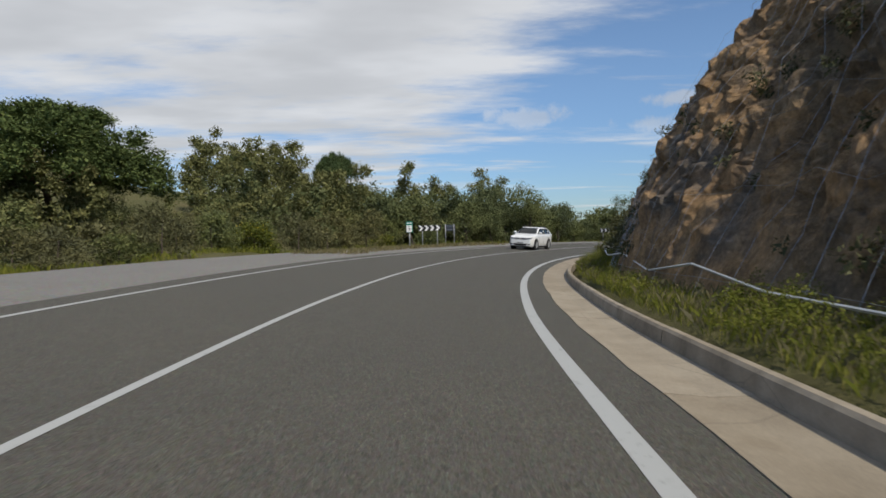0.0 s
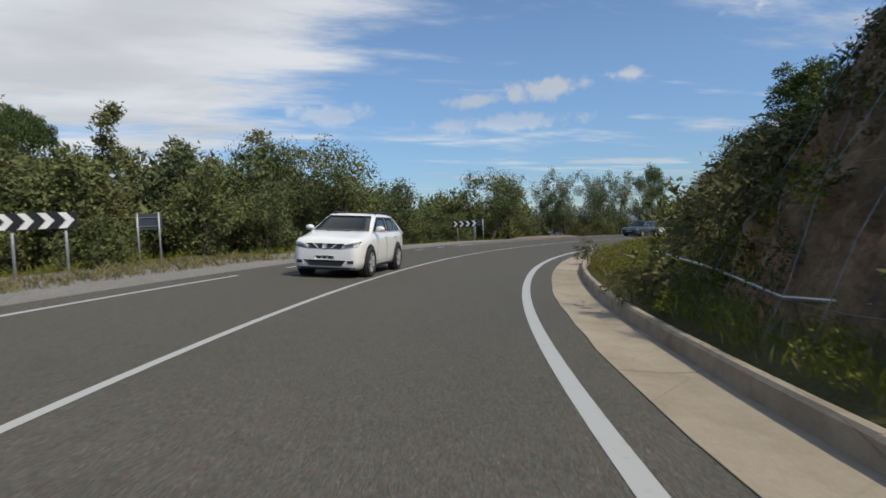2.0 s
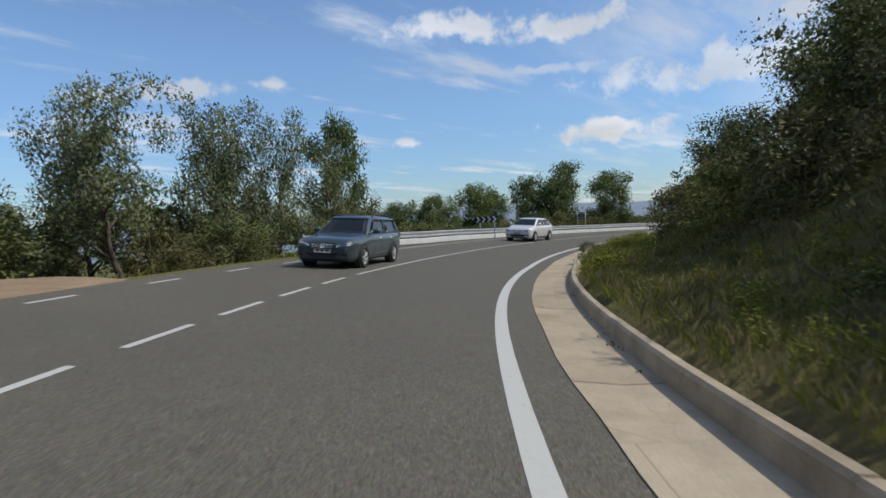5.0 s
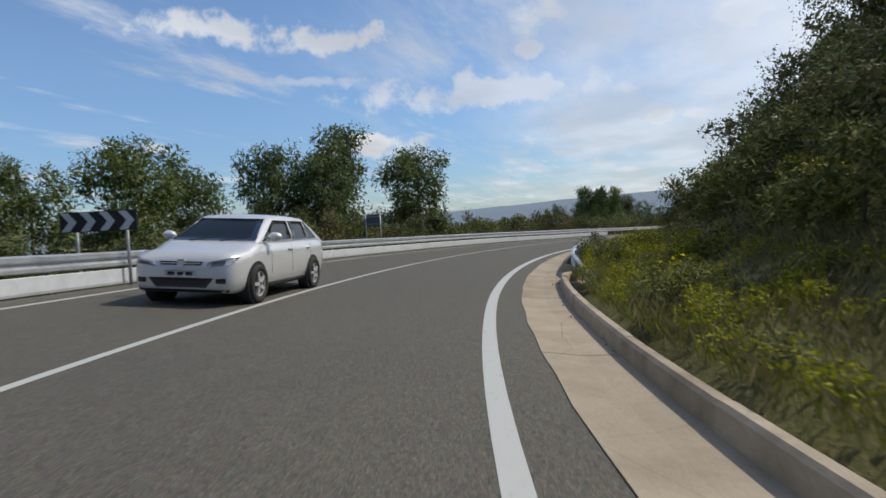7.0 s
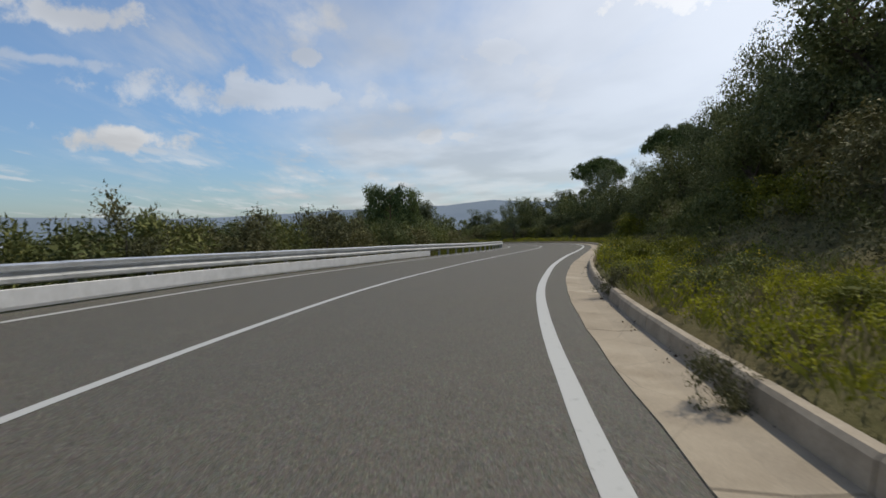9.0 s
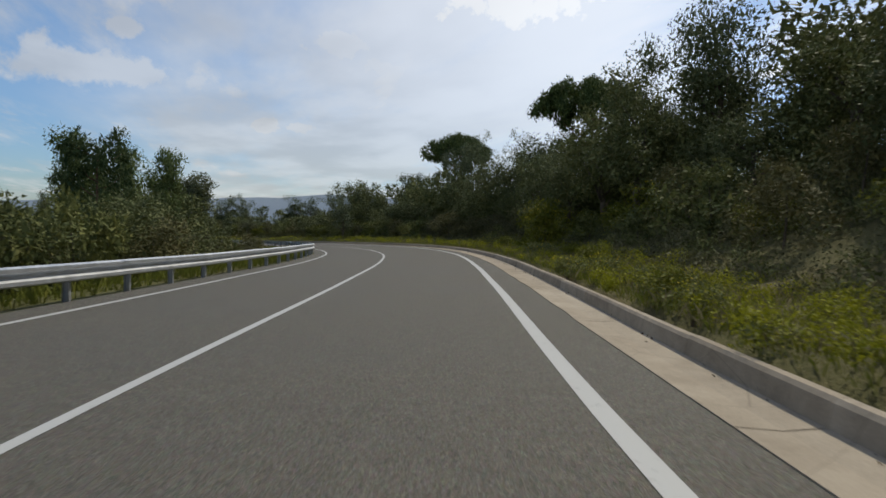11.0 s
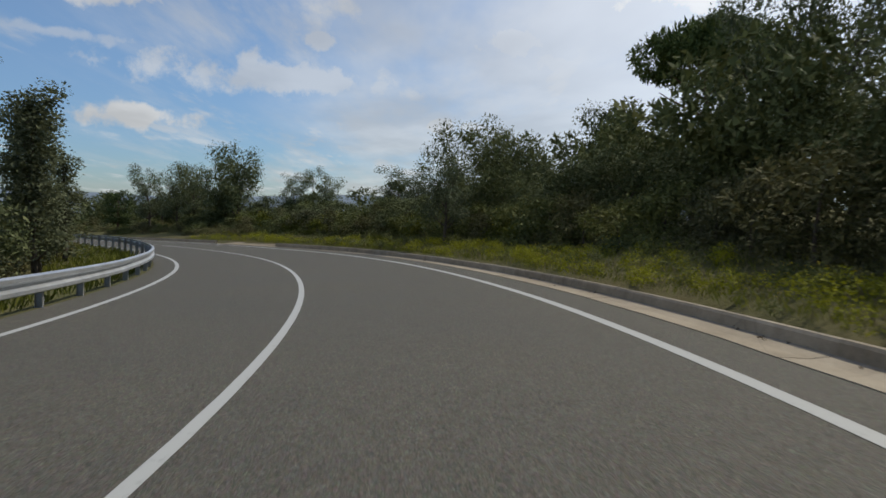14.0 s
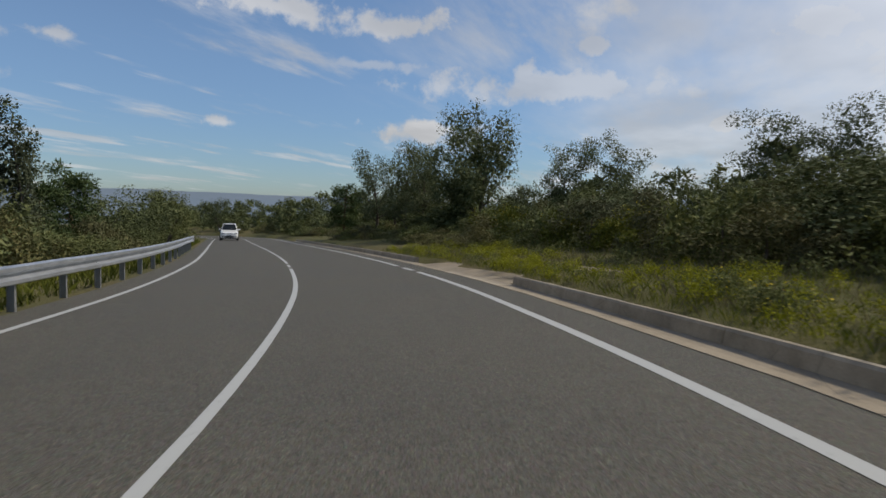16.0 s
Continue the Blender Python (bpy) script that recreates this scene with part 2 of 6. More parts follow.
def rock_mat():
    m = Mat("weathered_rock", 0.92, spec=0.2)
    a, b, f = m.noise(0.22, 5, 0.6), m.noise(1.3, 8, 0.7), m.noise(9, 6, 0.75)
    c = m.ramp(a, (0.34, (0.235, 0.205, 0.170)), (0.45, (0.330, 0.245, 0.155)), (0.55, (0.500, 0.325, 0.170)), (0.66, (0.250, 0.215, 0.178)))
    c = m.mix(m.ramp(b, (0.32, (0, 0, 0)), (0.68, (1, 1, 1))), m.mix(1.0, c, (0.46, 0.45, 0.44), "MULTIPLY"), m.mix(1.0, c, (1.35, 1.30, 1.22), "MULTIPLY"))
    c = m.mix(m.ramp(f, (0.36, (0, 0, 0)), (0.66, (1, 1, 1))), m.mix(1.0, c, (0.70, 0.70, 0.70), "MULTIPLY"), m.mix(1.0, c, (1.18, 1.17, 1.15), "MULTIPLY"))
    crack = m.cells(1.5, "DISTANCE_TO_EDGE", stretch=(1, 1, 1.9))
    c = m.mix(m.ramp(crack, (0.0, (0.15, 0.15, 0.15)), (0.05, (0, 0, 0))), c, (0.07, 0.06, 0.05))
    streak = m.noise(1.1, 6, 0.7, (1.6, 1.6, 0.16))
    c = m.mix(m.ramp(streak, (0.50, (0, 0, 0)), (0.68, (0.6, 0.6, 0.6))), c, (0.12, 0.11, 0.10))
    return m.color(c).bump(m.mix(0.5, m.noise(3.5, 8, 0.75, (1, 1, 1.6)), f), 1.0, 0.22).m


def gravel_mat():
    m = Mat("pale_gravel", 0.95, spec=0.2)
    s = m.cells(26, out="Color")
    f, a = m.noise(30, 4, 0.7), m.noise(0.5, 5, 0.6)
    c = m.ramp(f, (0.3, (0.15, 0.145, 0.135)), (0.7, (0.33, 0.32, 0.30)))
    c = m.mix(0.3, c, s, "SOFT_LIGHT")
    c = m.mix(a, c, m.mix(1.0, c, (0.8, 0.79, 0.76), "MULTIPLY"))
    return m.color(c).bump(m.cells(26), 0.8, 0.03).m


def leaf_mat(name, dark, mid, light, glow=0.28, dull=1.0):
    def olive(c):
        y = 0.35 * c[0] + 0.6 * c[1] + 0.05 * c[2]
        return tuple((1 - 0.08 * dull) * (v + (y - v) * k * dull) for v, k in zip(c, (0.30, 0.34, 0.22)))
    dark, mid, light = olive(dark), olive(mid), olive(light)
    m = Mat(name, 0.7, spec=0.1)
    c = m.mix(0.4, m.ramp(m.island(), (0.0, dark), (0.55, mid), (1.0, light)), mid)
    c = m.mix(m.ramp(m.each(), (0, (0, 0, 0)), (1, (1, 1, 1))), m.mix(1.0, c, (0.80, 0.83, 0.85), "MULTIPLY"), m.mix(1.0, c, (1.18, 1.12, 0.92), "MULTIPLY"))
    c = m.mix(m.noise(0.7, 3), m.mix(1.0, c, (0.72, 0.76, 0.78), "MULTIPLY"), c)
    return m.color(c).translucent(glow * 0.65).m


def bark_mat(name, a, b):
    m = Mat(name, 0.95, spec=0.1)
    f = m.noise(11, 6, 0.7, (1, 1, 0.25))
    return m.color(m.ramp(f, (0.3, a), (0.7, b))).bump(f, 0.9, 0.04).m


def metal_mat(name, a, b, rough=0.45, metal=0.85):
    m = Mat(name, rough, metal)
    f = m.noise(3, 6, 0.65)
    return m.color(m.ramp(f, (0.3, a), (0.7, b))).rough(f, rough - 0.08, rough + 0.15).bump(m.noise(60, 2), 0.06, 0.002).m


def plain_mat(name, c, rough=0.5, metal=0.0, coat=0.0, grime=0.12):
    m = Mat(name, rough, metal, 0.5)
    f = m.noise(4, 6, 0.6)
    m.color(m.ramp(f, (0.25, tuple(v * (1 - grime) for v in c)), (0.75, c)))
    m.b.inputs["Coat Weight"].default_value = coat
    m.b.inputs["Coat Roughness"].default_value = 0.06
    return m.m


def glass_mat():
    m = Mat("tinted_car_glass", 0.06, 0.0, 0.35)
    m.color((0.012, 0.015, 0.016))
    m.b.inputs["Coat Weight"].default_value = 0.1
    return m.m


M = dict(
    asphalt=asphalt_mat(), white_line=paint_mat("road_paint", (0.40, 0.41, 0.40), 0.55),
    gutter=concrete_mat("sandy_concrete", (0.285, 0.246, 0.190), (0.398, 0.350, 0.276)),
    kerb=concrete_mat("grey_concrete", (0.235, 0.205, 0.160), (0.405, 0.355, 0.282), 2.0),
    ground=ground_mat(), plain=hazed_fields_mat(), rock=rock_mat(), gravel=gravel_mat(),
    rail=metal_mat("galvanised_steel", (0.40, 0.42, 0.44), (0.58, 0.60, 0.62), 0.42, 0.75),
    screen=metal_mat("pale_galvanised_sheet", (0.52, 0.54, 0.56), (0.66, 0.68, 0.70), 0.55, 0.35),
    post=metal_mat("zinc_post", (0.30, 0.31, 0.32), (0.44, 0.45, 0.46), 0.5, 0.6),
    pine=leaf_mat("pine_needles", (0.041, 0.078, 0.018), (0.088, 0.146, 0.031), (0.188, 0.242, 0.055), 0.2),
    pinewood=leaf_mat("hillside_pine_needles", (0.082, 0.095, 0.030), (0.165, 0.178, 0.055), (0.290, 0.285, 0.095), 0.2),
    oak=leaf_mat("holm_oak_leaves", (0.062, 0.089, 0.029), (0.143, 0.177, 0.052), (0.297, 0.307, 0.107), 0.2),
    cork=leaf_mat("cork_oak_leaves", (0.074, 0.101, 0.044), (0.160, 0.195, 0.083), (0.319, 0.348, 0.163), 0.22),
    ash=leaf_mat("pinnate_leaves", (0.059, 0.097, 0.021), (0.124, 0.187, 0.042), (0.249, 0.314, 0.087), 0.34),
    poplar=leaf_mat("poplar_leaves", (0.076, 0.095, 0.043), (0.142, 0.171, 0.081), (0.266, 0.294, 0.171), 0.45),
    heath=leaf_mat("heath_leaves", (0.077, 0.076, 0.025), (0.161, 0.154, 0.053), (0.281, 0.254, 0.097), 0.2),
    shrub=leaf_mat("shrub_leaves", (0.069, 0.096, 0.020), (0.164, 0.195, 0.042), (0.334, 0.334, 0.078), 0.26),
    broom=leaf_mat("broom_leaves", (0.066, 0.080, 0.012), (0.145, 0.160, 0.022), (0.260, 0.255, 0.045), 0.3, 0.1),
    herb=leaf_mat("weed_leaves", (0.125, 0.140, 0.008), (0.280, 0.295, 0.016), (0.450, 0.430, 0.035), 0.4, 0.1),
    litter=leaf_mat("dead_leaves", (0.05, 0.03, 0.018), (0.10, 0.06, 0.035), (0.18, 0.11, 0.06), 0.1),
    bloom=leaf_mat("yellow_blossom", (0.42, 0.30, 0.012), (0.62, 0.47, 0.02), (0.75, 0.62, 0.06), 0.2, 0.1),
    grass=leaf_mat("meadow_grass", (0.077, 0.102, 0.017), (0.162, 0.185, 0.031), (0.310, 0.297, 0.073), 0.35, 0.1),
    straw=leaf_mat("dry_grass", (0.129, 0.114, 0.046), (0.237, 0.201, 0.088), (0.387, 0.330, 0.175), 0.35),
    bark=bark_mat("grey_bark", (0.055, 0.045, 0.036), (0.16, 0.135, 0.11)),
    pinebark=bark_mat("reddish_pine_bark", (0.07, 0.045, 0.03), (0.22, 0.14, 0.095)),
    black=plain_mat("sign_black", (0.015, 0.015, 0.017), 0.5),
    white=plain_mat("sign_white", (0.80, 0.80, 0.79), 0.5),
    green=plain_mat("sign_green", (0.02, 0.22, 0.15), 0.5),
    signback=plain_mat("sign_back_grey", (0.10, 0.115, 0.135), 0.55, 0.3),
    tyre=plain_mat("tyre_rubber", (0.02, 0.02, 0.02), 0.85),
    rim=plain_mat("alloy_rim", (0.55, 0.56, 0.57), 0.35, 0.35),
    trimblack=plain_mat("black_plastic", (0.02, 0.02, 0.022), 0.55),
    glass=glass_mat(), lamp=plain_mat("headlamp_lens", (0.42, 0.44, 0.46), 0.08, 0.4, 0.8),
    plate=plain_mat("number_plate", (0.62, 0.63, 0.62), 0.4),
    car_white=plain_mat("white_car_paint", (0.82, 0.82, 0.81), 0.35, 0.0, 0.9, 0.05),
    car_slate=plain_mat("slate_blue_car_paint", (0.055, 0.078, 0.090), 0.35, 0.45, 0.9, 0.08),
    car_silver=plain_mat("silver_car_paint", (0.62, 0.63, 0.64), 0.34, 0.30, 0.9, 0.06),
    # woodland green shifted to blue: aerial haze held in the base colour
    hill=plain_mat("hazed_far_hill", (0.15, 0.20, 0.255), 1.0, grime=0.25),
    red=plain_mat("red_lamp", (0.35, 0.01, 0.01), 0.2, 0.0, 0.6),
    soil=concrete_mat("tan_soil", (0.21, 0.15, 0.10), (0.33, 0.25, 0.175)),
)

# ---- mesh helpers ----


def mesh_of(name, verts, faces, mat, smooth=False):
    me = bpy.data.meshes.new(name)
    me.from_pydata([tuple(v) for v in verts], [], faces)
    me.materials.append(mat)
    me.update()
    if smooth:
        me.polygons.foreach_set("use_smooth", [True] * len(me.polygons))
    return me


def quads_of(name, v, mat, tri=False):
    """A mesh of loose quads (or triangles) from an n x 4 x 3 array."""
    k = 3 if tri else 4
    n = len(v)
    me = bpy.data.meshes.new(name)
    me.vertices.add(n * k)
    me.vertices.foreach_set("co", np.ascontiguousarray(v, np.float32).ravel())
    me.loops.add(n * k)
    me.loops.foreach_set("vertex_index", np.arange(n * k, dtype=np.int32))
    me.polygons.add(n)
    me.polygons.foreach_set("loop_start", np.arange(0, n * k, k, dtype=np.int32))
    me.polygons.foreach_set("loop_total", np.full(n, k, np.int32))
    me.materials.append(mat)
    me.update(calc_edges=True)
    me.validate()
    return me


def bm_mesh(name, bm, mat, smooth=False):
    me = bpy.data.meshes.new(name)
    bmesh.ops.recalc_face_normals(bm, faces=bm.faces)
    bm.to_mesh(me)
    bm.free()
    me.materials.append(mat)
    if smooth:
        me.polygons.foreach_set("use_smooth", [True] * len(me.polygons))
    return me


def part(name, me, parent, label=""):
    ob = new(name, me)
    ob.parent = parent
    if label:
        ob["label"] = label
    return ob


def thing(name, m, label, category, group="", kind=""):
    ob = new(name)
    ob.matrix_basis = m
    return tagged(ob, label, category, group, kind)


def box_bm(bm, size, at=(0, 0, 0), bevel=0.0, rot=None):
    r = bmesh.ops.create_cube(bm, size=1.0)
    vs = r["verts"]
    m = Matrix.Translation(at) @ (rot or Matrix()) @ Matrix.Diagonal((*size, 1))
    bmesh.ops.transform(bm, matrix=m, verts=vs)
    if bevel:
        es = list({e for v in vs for e in v.link_edges})
        bmesh.ops.bevel(bm, geom=es, offset=bevel, segments=1, affect="EDGES")


def box_mesh(name, size, mat, at=(0, 0, 0), bevel=0.0):
    bm = bmesh.new()
    box_bm(bm, size, at, bevel)
    return bm_mesh(name, bm, mat)


def tube(points, radii, sides=6):
    """Vertices and faces of a tapered tube with closed ends."""
    pts = [Vector(p) for p in points]
    vs, fs = [], []
    for i, p in enumerate(pts):
        t = (pts[min(i + 1, len(pts) - 1)] - pts[max(i - 1, 0)]).normalized()
        u = t.orthogonal().normalized()
        w = t.cross(u)
        for j in range(sides):
            a = 2 * math.pi * j / sides
            vs.append(p + (u * math.cos(a) + w * math.sin(a)) * radii[i])
    for i in range(len(pts) - 1):
        for j in range(sides):
            k = (j + 1) % sides
            fs.append((i * sides + j, i * sides + k, (i + 1) * sides + k, (i + 1) * sides + j))
    fs.append(tuple(range(sides - 1, -1, -1)))
    fs.append(tuple(range((len(pts) - 1) * sides, len(pts) * sides)))
    return vs, fs


def join(*pieces):
    vs, fs = [], []
    for v, f in pieces:
        b = len(vs)
        vs += list(v)
        fs += [tuple(i + b for i in q) for q in f]
    return vs, fs


# ---- the road's line ----
# painted middle line every 11 m, from the start of the walk
LINE = [
    (-2.70, 0.04, 0.14),
    (-2.30, 11.23, 0.10),
    (-0.77, 22.49, 0.02),
    (2.26, 33.51, -0.09),
    (6.73, 43.89, -0.24),
    (12.63, 53.73, -0.40),
    (19.95, 62.62, -0.60),
    (28.31, 70.36, -0.84),
    (37.74, 76.92, -1.11),
    (48.18, 81.87, -1.41),
    (59.15, 85.15, -1.69),
    (70.62, 86.82, -2.01),
    (82.06, 86.65, -2.32),
    (93.27, 84.74, -2.62),
    (104.04, 81.73, -2.95),
    (114.63, 78.08, -3.26),
    (124.92, 74.32, -3.56),
    (135.19, 70.82, -3.86),
    (145.68, 68.21, -4.20),
    (156.41, 67.29, -4.56),
    (167.04, 68.56, -4.97),
    (177.31, 71.86, -5.41),
    (187.10, 77.26, -5.88),
    (196.19, 83.94, -6.34),
    (204.59, 91.13, -6.79),
]
_pts = [np.array(q) for q in LINE]
_back = (_pts[0] - _pts[1]) * (1, 1, 0)
for _ in range(6):
    _pts.insert(0, _pts[0] + _back)
for _i in range(12):
    _a = math.atan2(7.33, 8.2) + radians(7.0) * max(0, _i - 3)
    _pts.append(_pts[-1] + (11 * math.cos(_a), 11 * math.sin(_a), -0.50))
_pts = np.array(_pts)
S0 = -66.0
STEP = 0.5


def _spline(q, u):
    i = np.clip(u.astype(int), 1, len(q) - 3)
    f = (u - i)[:, None]
    a, b, c, d = q[i - 1], q[i], q[i + 1], q[i + 2]
    return 0.5 * (2 * b + (c - a) * f + (2 * a - 5 * b + 4 * c - d) * f ** 2 + (3 * b - a - 3 * c + d) * f ** 3)


_s = np.arange(S0 + 11, S0 + 11 * (len(_pts) - 2), STEP)
_c = _spline(_pts, (_s - S0) / 11)
_t = np.gradient(_c, axis=0)
_t /= np.hypot(_t[:, 0], _t[:, 1])[:, None]
BANK = ([0, 22, 66, 99, 110, 121, 132, 143, 154, 165, 200, 231, 260], [0.0416, 0.0685, 0.0728, 0.0725, 0.0717, 0.053, 0.0298, 0.0134, 0.0001, -0.0065, -0.0264, -0.0172, 0.0077])
# offsets from the middle line: right edge line, gutter, kerb, left edge line
SECT = dict(s=[0, 10, 20, 35, 50, 65, 80, 95, 105, 115, 123, 130, 137, 150, 165, 185, 195, 205, 215, 225, 232, 240, 250, 265],
            r=[3.74, 3.81, 3.90, 3.92, 3.90, 3.90, 4.03, 4.10, 3.91, 3.74, 3.69, 3.69, 3.82, 3.83, 3.72, 3.85, 4.15, 4.36, 4.40, 4.32, 4.12, 4.00, 3.99, 3.97],
            g=[4.34, 4.41, 4.44, 4.49, 4.53, 4.56, 4.56, 4.68, 4.52, 4.26, 4.21, 4.17, 4.31, 4.43, 4.53, 4.57, 4.80, 5.20, 5.33, 5.31, 5.11, 4.96, 4.89, 4.86],
            k=[5.12, 5.18, 5.19, 5.34, 5.40, 5.40, 5.35, 5.53, 5.33, 5.08, 5.00, 4.90, 5.06, 5.08, 5.16, 5.30, 5.45, 5.85, 5.92, 5.81, 5.61, 5.43, 5.35, 5.32],
            l=[-3.66, -3.64, -3.62, -3.48, -3.34, -3.35, -3.40, -3.43, -3.39, -3.34, -3.35, -3.36, -3.36, -3.31, -3.20, -3.10, -3.25, -3.32, -3.32, -3.32, -3.39, -3.44, -3.38, -3.38])
SMIN, SMAX = float(_s[0]), float(_s[-1])


def at_s(table, s):
    return np.interp(s, SECT["s"], SECT[table])


def road(s, off, dz=0.0):
    """The place at s metres along the road, off metres to the right of its middle line, dz above its surface."""
    s = np.asarray(s, float)
    c = np.stack([np.interp(s, _s, _c[:, i]) for i in range(3)], -1)
    tx, ty = np.interp(s, _s, _t[:, 0]), np.interp(s, _s, _t[:, 1])
    k = 1 / np.hypot(tx, ty)
    b = np.interp(s, *BANK)
    fall = np.clip(off, -6, 6)
    return np.stack([c[..., 0] + ty * k * off, c[..., 1] - tx * k * off, c[..., 2] - b * fall + dz], -1)


def heading(s):
    return math.degrees(math.atan2(-np.interp(s, _s, _t[:, 0]), np.interp(s, _s, _t[:, 1])))


def sweep(s0, s1, profile, step=1.0, closed=False, shift=None):
    """Vertices and faces of a profile of (off, dz) drawn along the road; shift(s) is added to off."""
    n = max(2, int(round((s1 - s0) / step)) + 1)
    ss = np.linspace(s0, s1, n)
    k = len(profile)
    sh = shift(ss) if shift else np.zeros(n)
    vs = np.stack([road(ss, o + sh, z) for o, z in profile], 1).reshape(-1, 3)
    fs = []
    for i in range(n - 1):
        for j in range(k if closed else k - 1):
            a, b = i * k + j, i * k + (j + 1) % k
            fs.append((a, a + k, b + k, b))
    if closed:
        fs.append(tuple(range(k)))
        fs.append(tuple(range((n - 1) * k + k - 1, (n - 1) * k - 1, -1)))
    return vs, fs


def lay(name, vf, mat, parent=None, smooth=False):
    ob = new(name, mesh_of(name, vf[0], vf[1], mat, smooth))
    ob.parent = parent
    return ob

# ---- ground ----
GRAVEL = ([-70, 42, 52, 66, 80], [-12.0, -11.0, -9.0, -6.2, -4.6])   # outer edge of the layby


def smooth(x, a, b):
    f = np.clip((x - a) / (b - a), 0, 1)
    return f * f * (3 - 2 * f)


def lump(x, y, size):
    """Soft undulation without a grid."""
    k = 1 / size
    return (np.sin(x * k * 1.7 + 1.3 * np.sin(y * k * 1.1)) + np.sin(y * k * 2.1 + 1.7 * np.sin(x * k * 0.9 + 2.0)) + np.sin((x + y) * k * 3.3 + 0.5)) / 3


RV = dict(s=[0, 38, 46, 60, 110, 135, 180, 195, 212, 240, 300],
          flat=[2.6, 2.6, 3.4, 2.6, 2.6, 3.2, 3.6, 4.4, 5.5, 6.0, 6.0],
          rise=[1.35, 1.35, 0.75, 0.70, 0.62, 0.5, 0.48, 0.36, 0.16, 0.12, 0.10],
          top=[12, 12, 6.0, 4.8, 4.6, 4.8, 5.0, 3.6, 1.6, 1.0, 0.8],
          back=[0.16, 0.16, 0.16, 0.16, 0.16, 0.16, 0.16, 0.12, 0.04, 0.0, -0.1])


def profile(s, off):
    """Height of the ground over the road's surface at the kerb or the left edge."""
    d = off - at_s("k", s)
    flat, rise, top, back = (np.interp(s, RV["s"], RV[c]) for c in ("flat", "rise", "top", "back"))
    dd = np.maximum(d, 0)
    up = 0.20 + 0.07 * np.minimum(dd, flat)
    run = np.maximum(dd - flat, 0)
    up = up + np.minimum(run * rise, top) + np.minimum(np.maximum(run - top / rise, 0) * back, 6.0)
    # left
    edge = np.minimum(at_s("l", s) - 0.7, np.where(s < 80, np.interp(s, *GRAVEL), 0))
    e = np.maximum(edge - off, 0)
    north = -0.03 * np.minimum(e, 6) + 0.205 * np.clip(e - 14, 0, 90)
    mid = -0.10 * np.minimum(e, 10) + 0.02 * np.clip(e - 14, 0, 60)
    east = -0.06 * np.minimum(e, 2.0) - 0.30 * np.clip(e - 2.0, 0, 9) - 0.10 * np.clip(e - 11, 0, 80)
    a, b = smooth(s, 50, 72), smooth(s, 82, 110)
    down = north * (1 - a) + mid * a * (1 - b) + east * b
    return np.where(d > 0, up, np.where(e > 0, down, 0.0))


def nearest(x, y):
    """Station and offset of the nearest place of the road's line."""
    st, cc, tt = _s[::4], _c[::4], _t[::4]
    x, y = np.atleast_1d(np.asarray(x, float)), np.atleast_1d(np.asarray(y, float))
    idx = np.empty(len(x), int)
    for a in range(0, len(x), 4000):
        d2 = (x[a:a + 4000, None] - cc[None, :, 0]) ** 2 + (y[a:a + 4000, None] - cc[None, :, 1]) ** 2
        idx[a:a + 4000] = d2.argmin(1)
    t, c = tt[idx], cc[idx]
    along = (x - c[:, 0]) * t[:, 0] + (y - c[:, 1]) * t[:, 1]
    off = (x - c[:, 0]) * t[:, 1] - (y - c[:, 1]) * t[:, 0]
    side = np.sign(off) * np.hypot(x - c[:, 0], y - c[:, 1])
    return st[idx] + np.clip(along, -1.2, 1.2), np.where(np.abs(along) < 2, off, side)


def ground_z(x, y):
    """Height of the open ground, without road, kerb or layby."""
    x, y = np.atleast_1d(np.asarray(x, float)), np.atleast_1d(np.asarray(y, float))
    s, off = nearest(x, y)
    edge = np.clip(off, at_s("l", s) - 2, at_s("k", s))
    base = road(s, edge)[:, 2]
    d = np.maximum(np.abs(off) - 6, 0)
    inner = smooth(off, 26, 60) * (1 - smooth(s, 195, 225))
    base = base * (1 - inner) + (9.0 - 12.0 * smooth(x, 120, 220)) * inner
    z = base + profile(s, off) * (1 - inner) + lump(x, y, 9) * np.minimum(d * 0.05, 0.7) + lump(x + 31, y, 2.3) * np.minimum(d * 0.04, 0.12)
    far = -75 * smooth(x + 0.6 * (y - 70), 110, 640) + 9 * (1 - smooth(x, -40, 220)) - 14 * smooth(y, 160, 700) + 4 * lump(x, y, 140)
    w = smooth(np.abs(off), 90, 260)
    return z * (1 - w) + far * w


